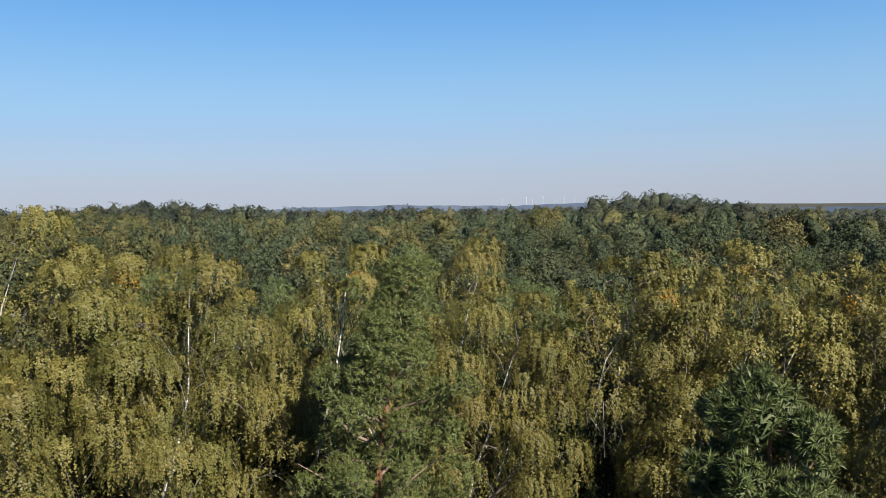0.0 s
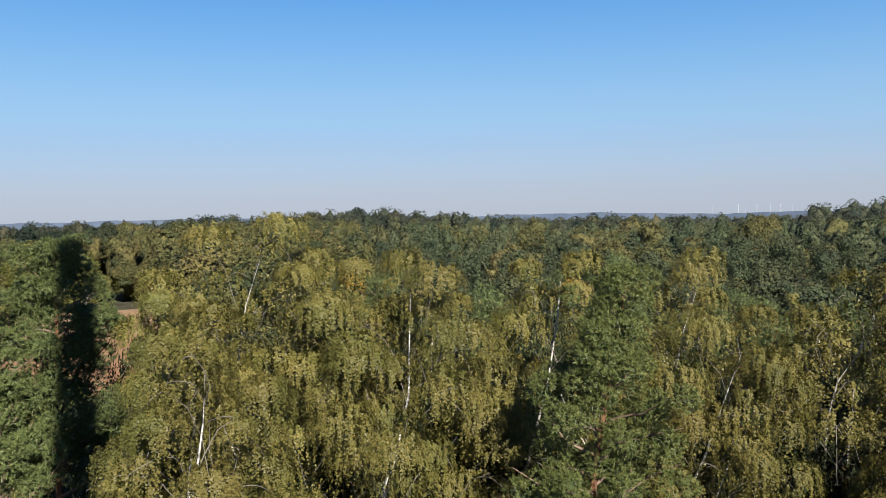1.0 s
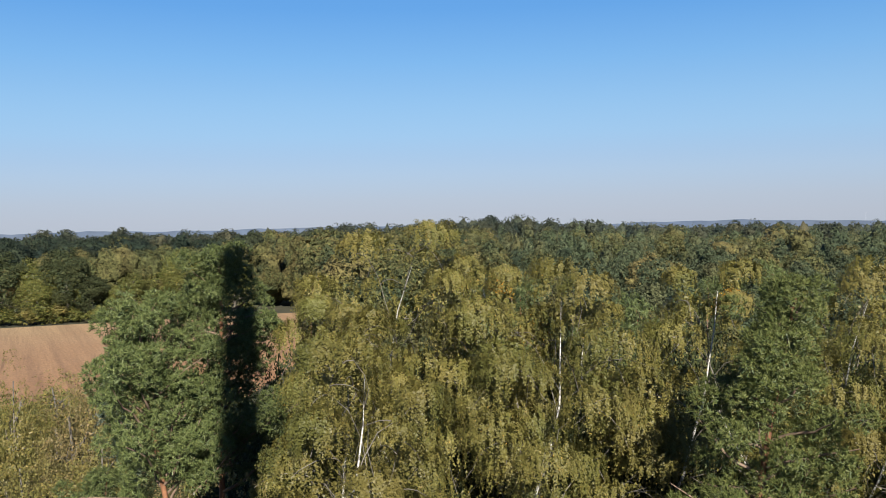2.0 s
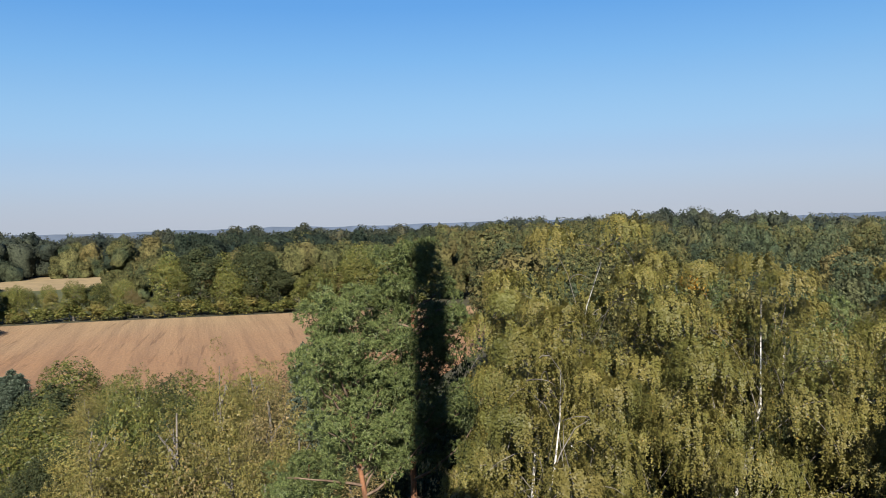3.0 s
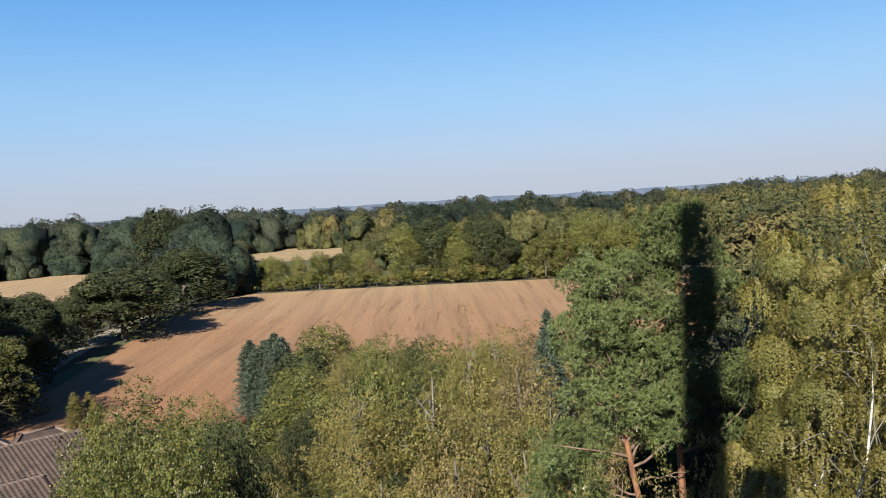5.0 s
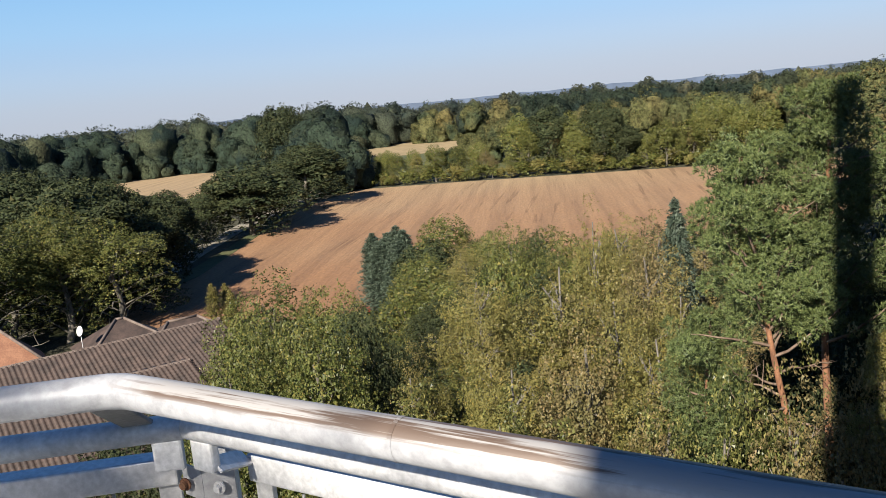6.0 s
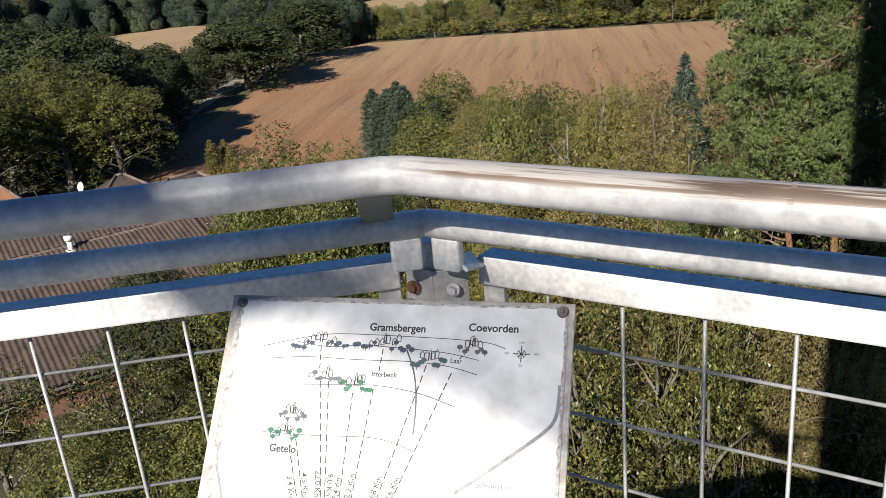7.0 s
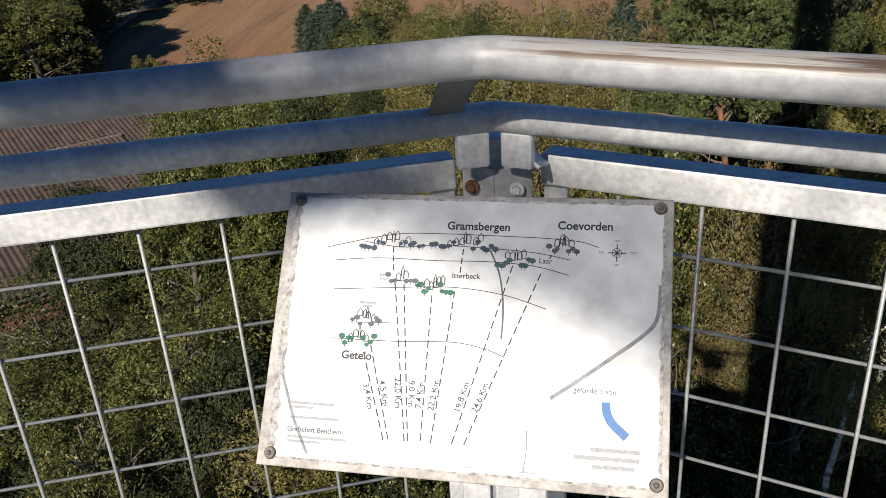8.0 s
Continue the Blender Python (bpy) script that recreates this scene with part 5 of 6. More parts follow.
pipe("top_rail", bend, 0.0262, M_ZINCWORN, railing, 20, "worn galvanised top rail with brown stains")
pipe("middle_rail", [KM, KM + DL * SEG_L], 0.0228, M_ZINC, railing, 18)
pipe("middle_rail", [KM, KM + DR * SEG_R], 0.0228, M_ZINC, railing, 18)
V, F = tubes([(np.array([KT + DR * 0.505, KT + DR * 0.511]), (0.0268, 0.0268))], 20)
part("weld_seam", mesh_of("weld_seam", V, F, M_ZINCWORN, True), None, railing)
# flat bars below, the frames of the mesh panels
BL0, BR0 = Vector((-4.342, -0.905, 19.340)), Vector((-4.251, -0.807, 19.345))
for p0, dv, L, out in ((BL0, DL, SEG_L, -NL), (BR0, DR, SEG_R, NR)):
    beam("panel_bar", p0 + out * 0.024, p0 + out * 0.024 + dv * L, 0.048, 0.052, M_ZINC, railing, 0.004)
    beam("panel_bar", p0 + out * 0.024 + Vector((0, 0, -0.96)), p0 + out * 0.024 + dv * L + Vector((0, 0, -0.96)), 0.048, 0.04, M_ZINC, railing, 0.004)
    beam("panel_upright", p0 + out * 0.02 + dv * 0.02 + Vector((0, 0, 0.02)), p0 + out * 0.02 + dv * 0.02 + Vector((0, 0, -0.98)), 0.012, 0.04, M_ZINC, railing, 0.002, up=dv)
# wires
ML0, MR0 = Vector((-4.589, -1.342, 0)), Vector((-4.019, -0.705, 0))
for base, dv, ks in ((ML0, DL, range(-3, 28)), (MR0, DR, range(-1, 30))):
    for q in ks:
        p = base + dv * (0.126 * q)
        pipe("wire", [(p.x, p.y, 19.318), (p.x, p.y, 18.39)], 0.0032, M_WIRE, railing, 6)
for base, dv, a, b in ((ML0, DL, -0.47, 3.3), (MR0, DR, -0.22, 3.7)):
    out = (-NL if dv is DL else NR) * 0.0062
    for q in range(7):
        z = 19.231 - 0.125 * q
        p0, p1 = base + dv * a + out, base + dv * b + out
        pipe("wire", [(p0.x, p0.y, z), (p1.x, p1.y, z)], 0.0032, M_WIRE, railing, 6)
# bracket between top and middle rail, stubs and the bolted plate of the corner post
bk = KM + DL * 0.075
tk = KT + DL * 0.03
beam("bracket", tk + Vector((0, 0, -0.018)), bk + Vector((0, 0, 0.012)), 0.05, 0.008, M_ZINCDARK, railing, 0.002, "dull grey flat bracket", up=(bk - tk).cross(DL))
for p, dv in ((KM + DL * 0.036, DL), (KM + DR * 0.036, DR)):
    beam("stub", p + Vector((0, 0, -0.018)), p + Vector((0, 0, -0.075)), 0.05, 0.02, M_ZINC, railing, 0.005, up=(dv.y, -dv.x, 0))
beam("strap", BR0 + Vector((0, 0, 0.02)), KM + DR * 0.055 + Vector((0, 0, -0.062)), 0.036, 0.006, M_ZINC, railing, 0.001, up=NR)
POST = Vector((-4.316, -0.838, 0))
beam("post", (POST.x, POST.y, DECK - 0.25), (POST.x, POST.y, 19.40), 0.06, 0.06, M_ZINC, railing, 0.004, up=DL)
PU = Vector((0.826, 0.563, 0)).normalized()
for s in (-1, 1):
    c = Vector((-4.279, -0.879, 19.327))
    fold = Vector((0.563, -0.826, 0)).normalized() * (-0.008)
    beam("corner_plate", c, c + PU * (s * 0.056) + fold * 2.2, 0.004, 0.06, M_ZINCWORN, railing, 0.001)
for p, mt, nm in (((-4.309, -0.899, 19.327), "RUST", "rusty bolt"), ((-4.249, -0.858, 19.328), "ZINC", "zinc bolt")):
    bm = bmesh.new()
    nrm = Vector((0.563, -0.826, 0.0)).normalized()
    q = nrm.to_track_quat("Z", "Y").to_matrix().to_4x4()
    q.translation = Vector(p) + nrm * 0.004
    bmesh.ops.create_cone(bm, cap_ends=True, segments=20, radius1=0.0115, radius2=0.0115, depth=0.003, matrix=q)
    q2 = q.copy()
    q2.translation = Vector(p) + nrm * 0.009
    bmesh.ops.create_cone(bm, cap_ends=True, segments=6 if mt == "ZINC" else 12, radius1=0.0075, radius2=0.0068, depth=0.009, matrix=q2)
    part("bolt", bm, M_RUST if mt == "RUST" else M_ZINC, railing, nm)

# the sign
SU = Vector((0.7623, 0.6472, 0.0041)).normalized()
SV = Vector((0.4157, -0.4847, -0.7696)).normalized()
SN = SU.cross(-SV)
SM = Matrix((SU, -SV, SN)).transposed().to_4x4()
SM.translation = Vector((-4.337, -1.184, 19.379))
sign = tagged(new("view_sign"), "white printed panorama board with drawn villages, bolted to the railing", "sign")
sign.matrix_basis = SM
bm = bmesh.new()
box_bm(bm, (-0.0185, -0.359, -0.006), (0.5025, 0.0125, -0.0015), None, 0.0015)
part("backing_plate", bm, M_ALU, sign, "dull weathered aluminium backing plate")
bm = bmesh.new()
box_bm(bm, (-0.0055, -0.349, -0.0015), (0.4935, 0.0065, 0.0), None, 0.0006)
part("printed_sheet", bm, M_SIGN, sign, "white printed sheet with dirty rim")
for x, y in ((0.0, 0.0), (0.486, 0.0), (0.0, -0.343), (0.488, -0.342)):
    bm = bmesh.new()
    bmesh.ops.create_cone(bm, cap_ends=True, segments=20, radius1=0.0085, radius2=0.007, depth=0.004, matrix=Matrix.Translation((x, y, 0.002)))
    bmesh.ops.create_uvsphere(bm, u_segments=10, v_segments=6, radius=0.0035, matrix=Matrix.Translation((x, y, 0.004)))
    part("rivet", bm, M_RIVET, sign, "grey rivet with washer")
for s in (0.27, 0.34):
    a = SM @ Vector((s, -0.33, -0.012))
    beam("sign_post", a, (a.x + 0.02, a.y - 0.02, DECK), 0.035, 0.035, M_ZINC, sign, 0.003)
for o in sign.children:
    if o.name.startswith("sign_post"):
        o.matrix_parent_inverse = SM.inverted()


def lettering(body, x, y, size, material, turn=0.0, stretch=1.0, bold=0.0):
    """Raised print in the built-in face; x, y is the middle of the word on the sheet, y downwards."""
    cu = bpy.data.curves.new("word", "FONT")
    cu.body, cu.size, cu.align_x, cu.align_y = body, size, "CENTER", "CENTER"
    cu.offset = bold
    cu.extrude = 0.00012
    tmp = new("word", cu)
    bpy.context.view_layer.update()
    me = bpy.data.meshes.new_from_object(tmp)
    bpy.data.objects.remove(tmp)
    me.transform(Matrix.Translation((x, -y, 0.0004)) @ Matrix.Rotation(radians(turn), 4, "Z") @ Matrix.Diagonal((stretch, 1, 1, 1)))
    me.materials.clear()
    me.materials.append(material)
    return part("word", me, None, sign)


def stroke_mesh(bm, pts, w, z=0.0004):
    """A thin printed ribbon along the points (y downwards)."""
    P = [Vector((x, -y, z)) for x, y in pts]
    rows = []
    for i, p in enumerate(P):
        d = (P[min(i + 1, len(P) - 1)] - P[max(i - 1, 0)]).normalized()
        n = Vector((-d.y, d.x, 0)) * w / 2
        rows.append((bm.verts.new(p + n), bm.verts.new(p - n)))
    for (a, b2), (c, d2) in zip(rows, rows[1:]):
        bm.faces.new((a, b2, d2, c))


def stroke(name, pts, w, material, z=0.0004):
    bm = bmesh.new()
    stroke_mesh(bm, pts, w, z)
    return part(name, bm, material, sign)


def smooth_pts(pts, n=6):
    out = []
    P = [pts[0]] + list(pts) + [pts[-1]]
    for i in range(1, len(P) - 2):
        for k in range(n):
            t = k / n
            a, b2, c, d2 = P[i - 1], P[i], P[i + 1], P[i + 2]
            out.append(tuple(0.5 * (2 * b2[j] + (c[j] - a[j]) * t + (2 * a[j] - 5 * b2[j] + 4 * c[j] - d2[j]) * t * t + (3 * b2[j] - a[j] - 3 * c[j] + d2[j]) * t ** 3) for j in (0, 1)))
    return out + [pts[-1]]


lettering("Gramsbergen", 0.2525, 0.031, 0.0154, M_INK, 0, 1.0, 0.00034)
lettering("Coevorden", 0.392, 0.0265, 0.0154, M_INK, 0, 1.0, 0.00034)
lettering("Laar", 0.343, 0.0745, 0.0098, M_INK, 0, 1, 0.0001)
lettering("Itterbeck", 0.2405, 0.0985, 0.0102, M_INK, 0, 1, 0.0001)
lettering("Getelo", 0.103, 0.2105, 0.0148, M_INK, 0, 1, 0.0003)
lettering("Egger", 0.129, 0.1010, 0.0045, M_INK)
lettering("Riese", 0.129, 0.1065, 0.0045, M_INK)
lettering("gef\u00f6rdert von", 0.412, 0.2365, 0.0094, M_INK)
lettering("Grafschaft Bentheim", 0.0575, 0.3105, 0.0092, M_INKGREY, 0, 1.0, 0.0001)
for body, x, y, turn in (("3,4 Km", 0.124, 0.262, -74), ("4,5 Km", 0.1445, 0.257, -76), ("22,0 Km", 0.163, 0.255, -84), ("9,0 Km", 0.181, 0.255, -87), ("7,4 Km", 0.1925, 0.256, 88), ("22,2 Km", 0.2105, 0.255, 83), ("19,8 Km", 0.247, 0.255, 76), ("24,6 Km", 0.2705, 0.254, 71)):
    lettering(body, x, y, 0.0116, M_INK, turn, 1.0, 0.00005)
for body, x, y in (("NW", 0.433, 0.045), ("NO", 0.4535, 0.060), ("SO", 0.433, 0.0765), ("SW", 0.413, 0.0605)):
    lettering(body, x, y, 0.0042, M_INK)
# unreadable small print as bars
for x0, x1, y in ((0.018, 0.079, 0.2765), (0.018, 0.052, 0.282), (0.021, 0.087, 0.295), (0.021, 0.100, 0.320), (0.021, 0.066, 0.3255), (0.100, 0.122, 0.1395), (0.105, 0.118, 0.1445)):
    stroke("print_bar", [(x0, y), (x1, y)], 0.0032, M_INKPALE)
for x0, x1, y in ((0.409, 0.468, 0.3065), (0.390, 0.468, 0.3165), (0.412, 0.462, 0.3265)):
    stroke("print_bar", [(x0, y), (x1, y)], 0.0050, M_INKPALE)
# horizon lines of the drawing
for pts in ([(0.047, 0.065), (0.08, 0.057), (0.11, 0.050), (0.155, 0.043), (0.22, 0.042), (0.293, 0.043), (0.34, 0.044), (0.385, 0.047), (0.41, 0.054)],
            [(0.10, 0.056), (0.15, 0.062), (0.2, 0.058), (0.27, 0.060), (0.33, 0.064), (0.375, 0.072)],
            [(0.060, 0.083), (0.12, 0.078), (0.2, 0.079), (0.272, 0.078), (0.33, 0.082), (0.374, 0.092)],
            [(0.062, 0.123), (0.14, 0.118), (0.222, 0.114), (0.29, 0.121), (0.347, 0.137)],
            [(0.068, 0.189), (0.15, 0.189), (0.228, 0.186), (0.27, 0.192), (0.297, 0.201)]):
    stroke("horizon_line", smooth_pts(pts), 0.0010, M_INK)


def dashed(a, b, n, w=0.0016):
    for i in range(n):
        f0, f1 = i / n, (i + 0.68) / n
        stroke("dash", [(a[0] + (b[0] - a[0]) * f, a[1] + (b[1] - a[1]) * f) for f in (f0, f1)], w, M_INK)



for a, b, n in (((0.112, 0.205), (0.151, 0.320), 8), ((0.121, 0.196), (0.157, 0.318), 9), ((0.146, 0.112), (0.178, 0.320), 14), ((0.158, 0.112), (0.182, 0.319), 14), ((0.197, 0.126), (0.198, 0.318), 13),
                ((0.227, 0.119), (0.211, 0.319), 14), ((0.301, 0.082), (0.237, 0.318), 16), ((0.338, 0.091), (0.252, 0.318), 16), ((0.139, 0.062), (0.142, 0.098), 3), ((0.2345, 0.062), (0.232, 0.098), 3), ((0.361, 0.050), (0.346, 0.074), 3)):
    dashed(a, b, n)


def village(x, y, w, houses, trees, tint, seed, outline=True):
    """A drawn village: outlined houses, a church spire, and dots of trees."""
    rng = random.Random(seed)
    for i in range(houses):
        hx = x + w * 0.62 * ((i + 0.5) / houses - 0.5) + rng.uniform(-0.0015, 0.0015)
        hy = y + rng.uniform(-0.004, 0.006)
        a, hh = rng.uniform(0.0026, 0.0036), rng.uniform(0.0055, 0.009)
        stroke("drawn_house", [(hx - a, hy), (hx - a, hy - hh), (hx, hy - hh - 0.0038), (hx + a, hy - hh), (hx + a, hy), (hx - a, hy)], 0.0013, M_INK)
    stroke("drawn_spire", [(x - 0.0018, y), (x - 0.0018, y - 0.008), (x, y - 0.0165), (x + 0.0018, y - 0.008), (x + 0.0018, y)], 0.0015, M_INK)
    for i in range(trees):
        f = (i + rng.random()) / trees
        s = -1 if i % 2 else 1
        tx, ty = x + s * w * (0.12 + 0.42 * f), y + rng.uniform(-0.004, 0.0085)
        r = rng.uniform(0.0032, 0.0047)
        bm = bmesh.new()
        bmesh.ops.create_circle(bm, cap_ends=True, segments=10, radius=r, matrix=Matrix.Translation((tx, -ty, 0.0008)) @ Matrix.Diagonal((1, 0.8, 1, 1)))
        stroke_mesh(bm, [(tx, ty), (tx, ty + r * 1.5)], 0.0009, 0.0009)
        part("drawn_tree", bm, tint, sign)


village(0.138, 0.056, 0.085, 6, 12, M_INKBLUE, 1)
village(0.236, 0.054, 0.085, 6, 12, M_INKBLUE, 2)
village(0.366, 0.0535, 0.036, 4, 6, M_INKGREY, 3)
village(0.305, 0.075, 0.046, 4, 8, M_INKTEAL, 4)
village(0.200, 0.113, 0.046, 5, 8, M_GREEN, 5)
village(0.155, 0.103, 0.040, 2, 6, M_INKGREY, 6)
village(0.112, 0.160, 0.040, 4, 6, M_INKGREY, 7)
village(0.104, 0.187, 0.046, 4, 8, M_GREEN, 8)
stroke("ground_line", [(0.084, 0.167), (0.143, 0.165)], 0.0009, M_INK)
stroke("ground_line", [(0.140, 0.1085), (0.178, 0.1075)], 0.0012, M_INK)
# compass star
bm = bmesh.new()
for k in range(8):
    a = k * math.pi / 4
    r = 0.0115 if k % 2 == 0 else 0.006
    stroke_mesh(bm, [(0.433, 0.0605), (0.433 + r * math.cos(a), 0.0605 + r * math.sin(a))], 0.0013)
stroke_mesh(bm, [(0.433 + 0.006 * math.cos(t * math.pi / 8), 0.0605 + 0.006 * math.sin(t * math.pi / 8)) for t in range(17)], 0.0007)
part("compass_star", bm, M_INK, sign)
# blue mark of the sponsor, river strokes, and old scratches
bm = bmesh.new()
P = smooth_pts([(0.426, 0.249), (0.4275, 0.262), (0.435, 0.275), (0.452, 0.2895)], 5)
stroke_mesh(bm, P, 0.0105)
part("blue_mark", bm, M_BLUE, sign, "bright blue printed crescent")
stroke("river_line", smooth_pts([(0.270, 0.062), (0.283, 0.090), (0.290, 0.120), (0.2925, 0.150), (0.292, 0.178)]), 0.0022, M_INKGREY)
stroke("scratch", smooth_pts([(0.4880, 0.100), (0.485, 0.141), (0.470, 0.163), (0.429, 0.196), (0.395, 0.222), (0.358, 0.249)]), 0.0048, M_SCRATCH)
stroke("scratch", smooth_pts([(0.004, 0.205), (0.003, 0.235), (0.015, 0.268), (0.028, 0.300), (0.050, 0.340)]), 0.0036, M_SCRATCH)
stroke("scratch", smooth_pts([(0.331, 0.290), (0.332, 0.312), (0.329, 0.345)]), 0.0014, M_SCRATCH)

# grime along the edges of the sheet
def grime(a, b, inward, seed, wide):
    rng = random.Random(seed)
    bm = bmesh.new()
    n = 60
    rows = []
    for i in range(n + 1):
        f = i / n
        x, y = a[0] + (b[0] - a[0]) * f, a[1] + (b[1] - a[1]) * f
        w = wide * (0.45 + 0.7 * abs(noise.noise((f * 23 + seed, 0, 0))) + 0.3 * rng.random())
        rows.append((bm.verts.new((x, -y, 0.0005)), bm.verts.new((x + inward[0] * w, -(y + inward[1] * w), 0.0005))))
    for (p, q), (r, t) in zip(rows, rows[1:]):
        bm.faces.new((p, q, t, r))
    bmesh.ops.recalc_face_normals(bm, faces=bm.faces)
    return part("grime", bm, M_GRIME, sign, "grey-brown dirt along the sheet's edge")


grime((-0.0055, -0.0065), (0.4935, -0.0065), (0, 1), 1, 0.004)
grime((-0.0055, 0.349), (0.4935, 0.349), (0, -1), 2, 0.004)
grime((-0.0055, -0.0065), (-0.0055, 0.349), (1, 0), 3, 0.012)
grime((0.4935, -0.0065), (0.4935, 0.349), (-1, 0), 4, 0.006)

# deck, core and mast of the tower behind the viewer
tower = tagged(new("lookout_tower"), "galvanised steel lookout tower with an octagonal deck and a mast", "tower")
bm = bmesh.new()
corners = [KT + DL * SEG_L, KT, KT + DR * SEG_R]
head = DR.copy()
for kk in range(5):
    head.rotate(Matrix.Rotation(radians(-45 if kk else -43), 3, "Z"))
    corners.append(corners[-1] + head * 3.85)
mid = sum(corners, Vector()) / len(corners)
ring = [Vector((p.x, p.y, DECK)) + (Vector((p.x, p.y, 0)) - Vector((mid.x, mid.y, 0))).normalized() * 0.4 for p in corners]
f = bm.faces.new([bm.verts.new(p) for p in ring])
ex = bmesh.ops.extrude_face_region(bm, geom=[f])
bmesh.ops.translate(bm, verts=[v for v in ex["geom"] if isinstance(v, bmesh.types.BMVert)], vec=(0, 0, -0.2))
bmesh.ops.recalc_face_normals(bm, faces=bm.faces)
part("deck", bm, M_ZINCDARK, tower)
# the railing goes on round the deck behind the viewer
loop_pts = corners[2:] + [corners[0]]
for p, q in zip(loop_pts, loop_pts[1:]):
    for z, r in ((19.58, 0.0262), (19.453, 0.0228), (18.9, 0.0228), (18.5, 0.0228)):
        pipe("rail", [(p.x, p.y, z), (q.x, q.y, z)], r, M_ZINC, railing, 10)
    beam("post", (p.x, p.y, DECK), (p.x, p.y, 19.56), 0.06, 0.06, M_ZINC, railing, 0.004, up=DL)
CORE = 0.62
for sx in (-1, 1):
    for sy in (-1, 1):
        beam("leg", (TC.x + sx * CORE, TC.y + sy * CORE, 0), (TC.x + sx * CORE, TC.y + sy * CORE, 27.0), 0.2, 0.2, M_ZINC, tower)
bm = bmesh.new()
box_bm(bm, (TC.x - 0.55, TC.y - 0.55, 0), (TC.x + 0.55, TC.y + 0.55, 27.0), None, 0.02)
part("stair_core", bm, M_ZINC, tower)
bm = bmesh.new()
bmesh.ops.create_cone(bm, cap_ends=True, segments=16, radius1=0.53, radius2=0.46, depth=9.3, matrix=Matrix.Translation((TC.x - 0.2, TC.y - 0.13, 31.65)))
part("mast", bm, M_ZINC, tower)

# an unseen plate and stay, added so that shade crosses the railing beside the sign
CASTER = KT + DL * 0.42 + sun_dir * 7.5
beam("shade_caster", CASTER - NL * 0.7, CASTER + NL * 0.17, 0.27, 0.08, M_ZINC, tower)
beam("stay", CASTER, (TC.x, TC.y - 0.45, 29.0), 0.02, 0.02, M_ZINC, tower)
# unseen slanting rods, frame and stays, added to dim the sign's upper corner
for i in range(11):
    w = 0.012 + 0.021 * i
    a, b = (SM @ Vector((u + 0.414 * w, -(v - 0.911 * w), 0)) + sun_dir.normalized() * 10.9 for u, v in ((0.04, 0.008), (0.60, 0.262)))
    beam("dimming_rod", a, b, 0.0118, 0.0118, M_ZINC, tower, 0.001)
for u, v in ((0.04, 0.008), (0.60, 0.262)):
    a, b = (SM @ Vector((u + 0.414 * w, -(v - 0.911 * w), 0)) + sun_dir.normalized() * 10.9 for w in (0.0, 0.24))
    beam("dimming_frame", a, b, 0.03, 0.03, M_ZINC, tower, 0.002)
    beam("stay", a, (TC.x, TC.y - 0.45, 29.0), 0.02, 0.02, M_ZINC, tower)

# ---- the farmstead ----
def tiled_slope(name, a, b, c, parent, material, tile=0.30, course=0.36):
    """Pantiles over the slope from the eave a-b up to the ridge, c above a: every course laps over the one below it."""
    a, b, c = Vector(a), Vector(b), Vector(c)
    ux, uy = (b - a), (c - a)
    nx, ny = max(2, int(ux.length / tile)), max(2, int(uy.length / course))
    nz = ux.normalized().cross(uy.normalized())
    if nz.z < 0:
        nz = -nz
    prof = (0.0, 0.075, 0.115, 0.06, 0.0)
    m = nx * 4 + 1
    V, F = [], []
    for j in range(ny):
        for e, lift in ((0, 0.085), (1, 0.0)):
            for i in range(m):
                p = a + ux * (i / (m - 1)) + uy * ((j + e) / ny) + nz * (prof[i % 4] + lift + 0.02)
                V.append(p[:])
    V = np.array(V)
    i, j = np.meshgrid(np.arange(m - 1), np.arange(2 * ny - 1), indexing="ij")
    F = np.stack([j * m + i, j * m + i + 1, (j + 1) * m + i + 1, (j + 1) * m + i], -1).reshape(-1, 4)
    return part(name, mesh_of(name, V, F, material), None, parent)


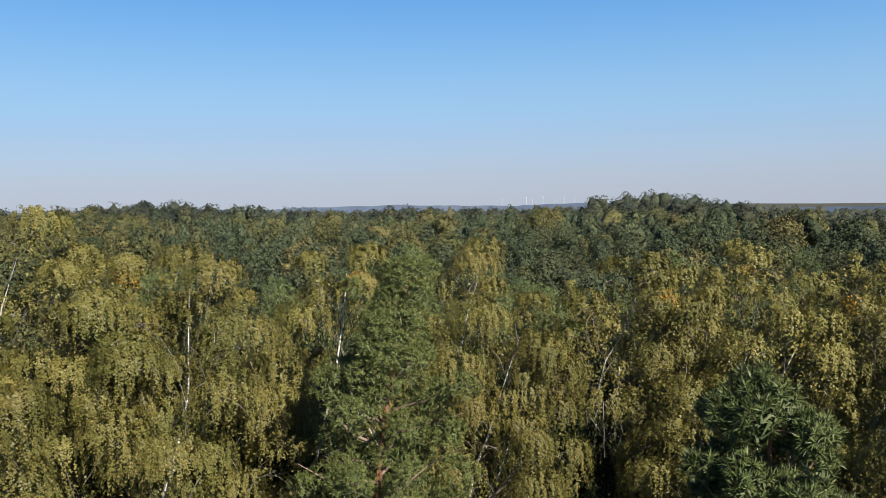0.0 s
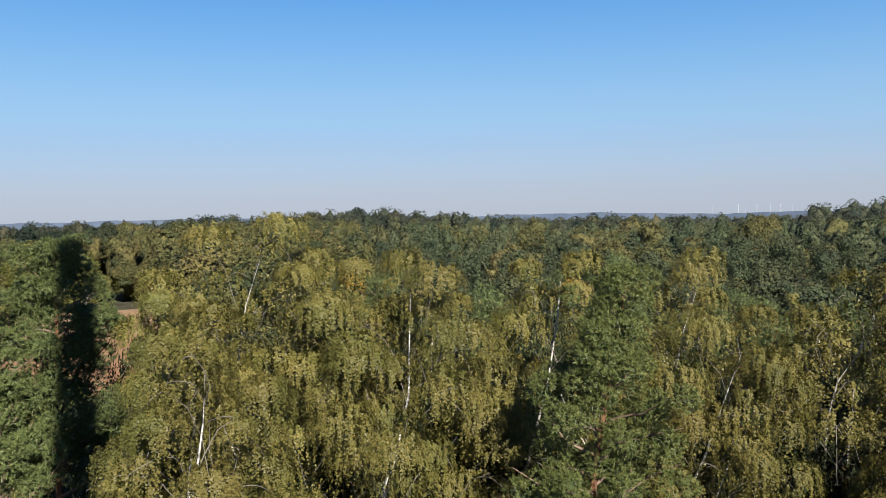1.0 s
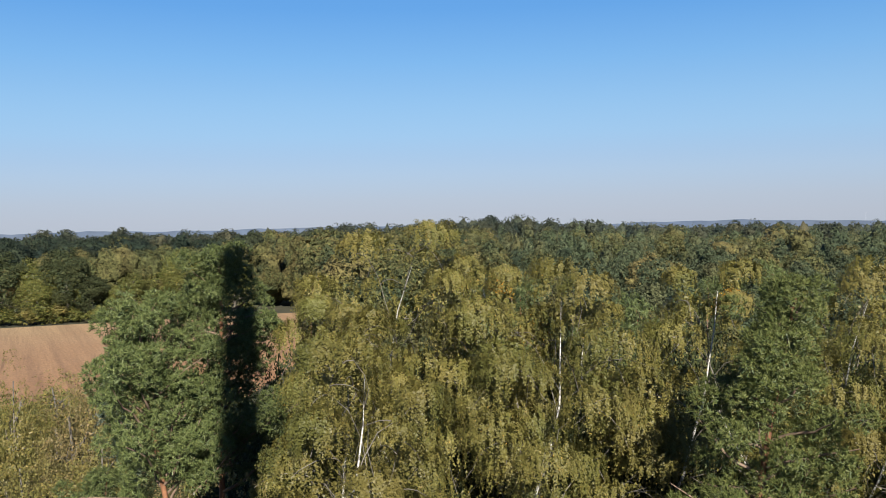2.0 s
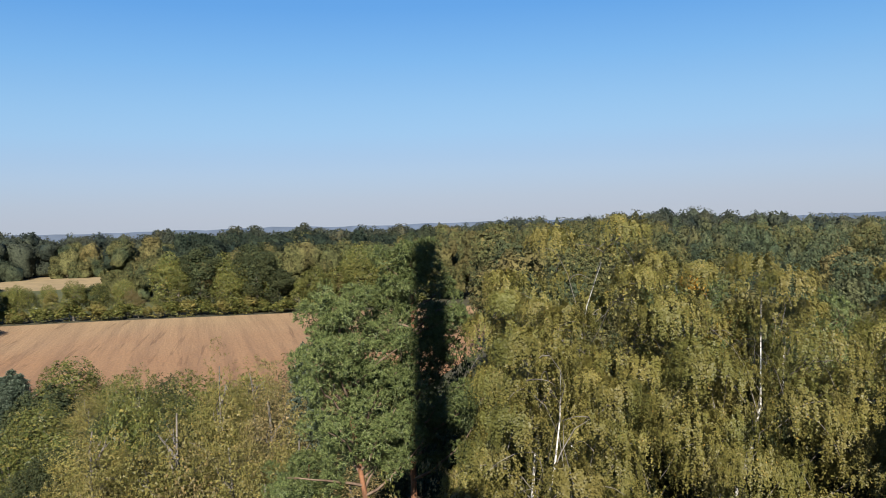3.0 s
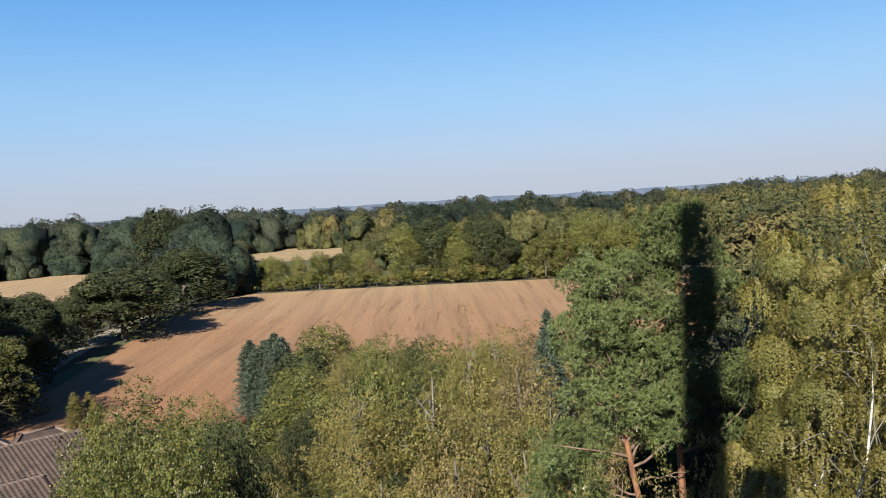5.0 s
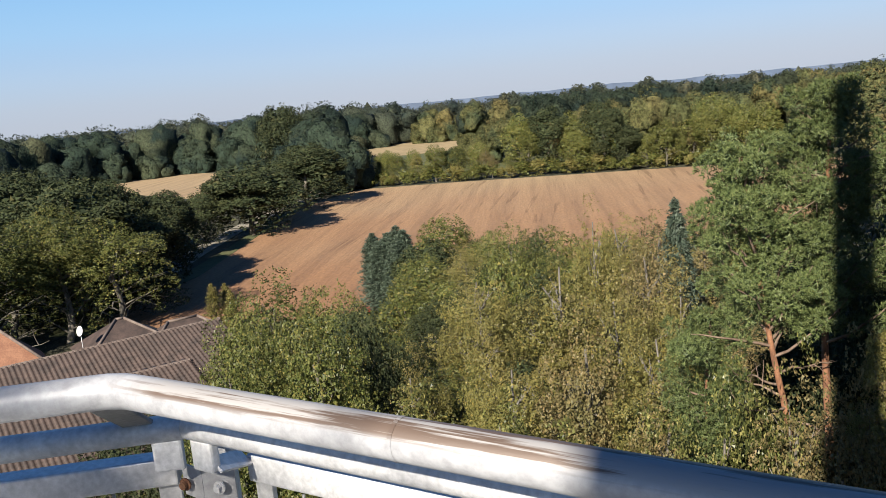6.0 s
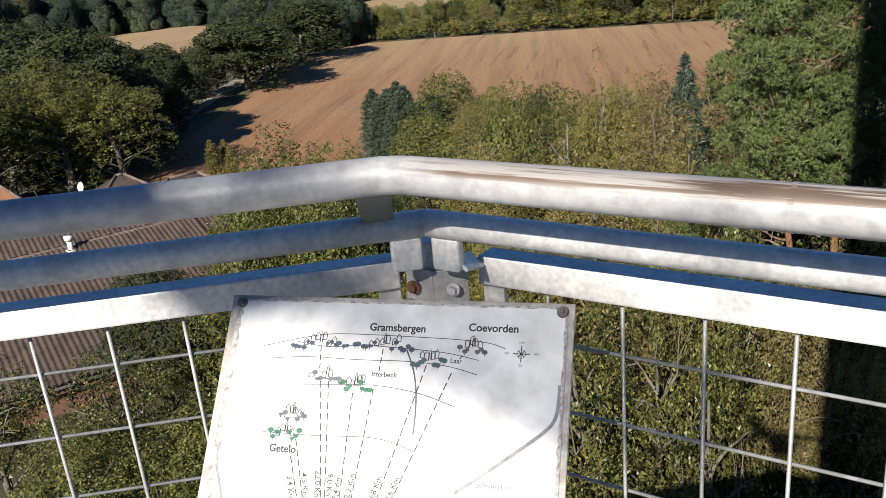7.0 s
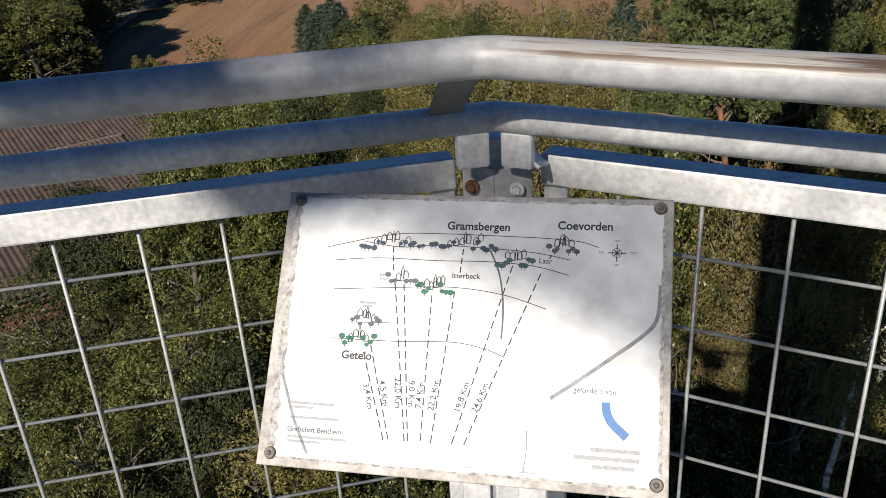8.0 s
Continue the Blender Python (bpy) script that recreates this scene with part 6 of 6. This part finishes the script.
def house_of(name, label, y0, y1, xr, zr, xe, ze, xb, zb, wall, tile, gutter=True):
    """A long house with its ridge along y: eave at xe towards the viewer, back eave at xb."""
    ob = tagged(new(name), label, "house", "farmstead")
    bm = bmesh.new()
    sec = [(xe - 0.5, 0), (xe - 0.5, ze - 0.05), (xr, zr - 0.12), (xb + 0.5, zb - 0.05), (xb + 0.5, 0)]
    A = [bm.verts.new((x, y0 + 0.4, z)) for x, z in sec]
    B = [bm.verts.new((x, y1 - 0.4, z)) for x, z in sec]
    bm.faces.new(A)
    bm.faces.new(B[::-1])
    for i in range(len(sec)):
        k2 = (i + 1) % len(sec)
        bm.faces.new((A[i], B[i], B[k2], A[k2]))
    bmesh.ops.recalc_face_normals(bm, faces=bm.faces)
    part("wall", bm, wall, ob)
    tiled_slope("roof", (xe, y0, ze), (xe, y1, ze), (xr, y0, zr), ob, tile)
    tiled_slope("roof", (xb, y0, zb), (xb, y1, zb), (xr, y0, zr), ob, tile, 0.6, 0.72)
    n = int(abs(y1 - y0) / 0.4)
    bm = bmesh.new()
    for i in range(n):
        ya = y0 + (y1 - y0) * i / n
        bmesh.ops.create_cone(bm, cap_ends=True, segments=8, radius1=0.13, radius2=0.11, depth=0.42, matrix=Matrix.Translation((xr, ya + 0.2, zr + 0.04)) @ Matrix.Rotation(radians(90), 4, "X"))
    part("ridge_tiles", bm, M_RIDGE, ob, "pale mortared ridge tiles")
    if gutter:
        beam("gutter", (xe + 0.06, y0, ze - 0.02), (xe + 0.06, y1, ze - 0.02), 0.12, 0.09, M_ZINCDARK, ob)
    return ob


house_of("farmhouse", "long farmhouse with brown pantile roof and pale ridge", -14.0, 17.0, -60.6, 5.65, -52.0, 3.5, -69.0, 3.0, M_BRICK, M_ROOF, False)
house_of("farmhouse_wing", "low wing of the farmhouse with brown pantile roof", -14.0, 13.2, -55.8, 4.62, -43.6, 1.6, -56.6, 4.45, M_BRICK, M_ROOF)


def hip_house(cx, cy, w, l, ze, zr, name, label, tile):
    ob = tagged(new(name), label, "house", "farmstead")
    bm = bmesh.new()
    box_bm(bm, (cx - w / 2 + 0.3, cy - l / 2 + 0.3, 0), (cx + w / 2 - 0.3, cy + l / 2 - 0.3, ze))
    part("wall", bm, M_BRICK, ob)
    bm = bmesh.new()
    q = [bm.verts.new((cx + sx * w / 2, cy + sy * l / 2, ze)) for sx, sy in ((-1, -1), (1, -1), (1, 1), (-1, 1))]
    r1, r2 = bm.verts.new((cx, cy - l / 2 + w / 2, zr)), bm.verts.new((cx, cy + l / 2 - w / 2 + 0.01, zr))
    for fv in ((q[0], q[1], r1), (q[1], q[2], r2, r1), (q[2], q[3], r2), (q[3], q[0], r1, r2), (q[3], q[2], q[1], q[0])):
        bm.faces.new(fv)
    bmesh.ops.recalc_face_normals(bm, faces=bm.faces)
    part("roof", bm, tile, ob)
    for p0, p1 in (((cx + w / 2, cy - l / 2, ze), (cx, cy - l / 2 + w / 2, zr)), ((cx + w / 2, cy + l / 2, ze), (cx, cy + l / 2 - w / 2, zr)), ((cx, cy - l / 2 + w / 2, zr), (cx, cy + l / 2 - w / 2, zr))):
        pipe("ridge_tiles", [(p0[0], p0[1], p0[2] + 0.04), (p1[0], p1[1], p1[2] + 0.04)], 0.11, M_RIDGE, ob, 8)
    return ob


hip_house(-71.6, 12.6, 6.4, 7.0, 2.6, 4.75, "hip_roof_house", "small house with brown hipped tile roof", M_ROOF)
hip_house(-72.2, 17.6, 3.6, 6.0, 2.3, 3.5, "low_shed", "low shed with brown hipped tile roof", M_ROOF)
hip_house(-73.0, 3.5, 6.0, 7.4, 2.6, 5.6, "barn", "small barn behind the farmhouse, its hipped roof coloured a sunlit orange-brown", M_ROOFSUNLIT)

dish = tagged(new("satellite_dish"), "white satellite dish on a pole on the roof", "satellite dish")
pipe("pole", [(-70.0, 9.35, 2.9), (-70.0, 9.35, 4.75)], 0.025, M_ZINC, dish, 8)
bm = bmesh.new()
bmesh.ops.create_uvsphere(bm, u_segments=20, v_segments=12, radius=0.72)
bmesh.ops.delete(bm, geom=[v for v in bm.verts if v.co.z > -0.5], context="VERTS")
bmesh.ops.solidify(bm, geom=bm.faces[:], thickness=0.02)
bmesh.ops.transform(bm, matrix=Matrix.Translation((-69.97, 9.3, 4.85)) @ Matrix.Rotation(radians(-70), 4, "Z") @ Matrix.Scale(0.78, 4) @ Matrix.Rotation(radians(75), 4, "Y") @ Matrix.Translation((0, 0, 0.5)), verts=bm.verts)
part("reflector", bm, M_WHITE, dish)

vent = tagged(new("roof_vent"), "white metal vent pipe on the tiled roof", "roof vent")
pipe("pipe", [(-55.3, 5.6, 4.2), (-55.3, 5.6, 5.2)], 0.16, M_WHITE, vent, 12)
pipe("cap", [(-55.3, 5.6, 5.2), (-55.3, 5.6, 5.32), (-55.3, 5.6, 5.45)], 0.26, M_WHITE, vent, 12)
pipe("flashing", [(-55.3, 5.6, 4.25), (-55.3, 5.6, 4.62)], 0.34, M_ALU, vent, 12)

cart = tagged(new("farm_cart"), "small orange-red farm implement parked by the spruces", "farm implement")
bm = bmesh.new()
box_bm(bm, (-74.2, 34.6, 0.5), (-72.8, 35.9, 1.05), None, 0.06)
part("hopper", bm, M_RED, cart)
cart.matrix_basis = Matrix.Translation((-72.0, 35.0, 0.0)) @ Matrix.Scale(0.62, 4) @ Matrix.Translation((73.5, -35.2, 0.0))
bm = bmesh.new()
box_bm(bm, (-74.0, 35.9, 0.4), (-73.8, 37.2, 0.55), None, 0.02)
part("drawbar", bm, M_RED, cart)
for dx in (-0.8, 0.8):
    bm = bmesh.new()
    bmesh.ops.create_cone(bm, cap_ends=True, segments=18, radius1=0.42, radius2=0.42, depth=0.22, matrix=Matrix.Translation((-73.5 + dx, 35.2, 0.44)) @ Matrix.Rotation(radians(90), 4, "Y"))
    part("wheel", bm, M_RUBBER, cart)

THUJA = spruce_meshes(63, 9.0, 2.0, 700, M_YELLOW)
for x, y, h in ((-77.5, 22.0, 4.6), (-76.2, 23.2, 4.0), (-78.6, 23.6, 4.2)):
    plant("thuja", THUJA, x, y, 0, h / 9, "light yellow-green garden conifer", "garden conifers", wide=1.3)
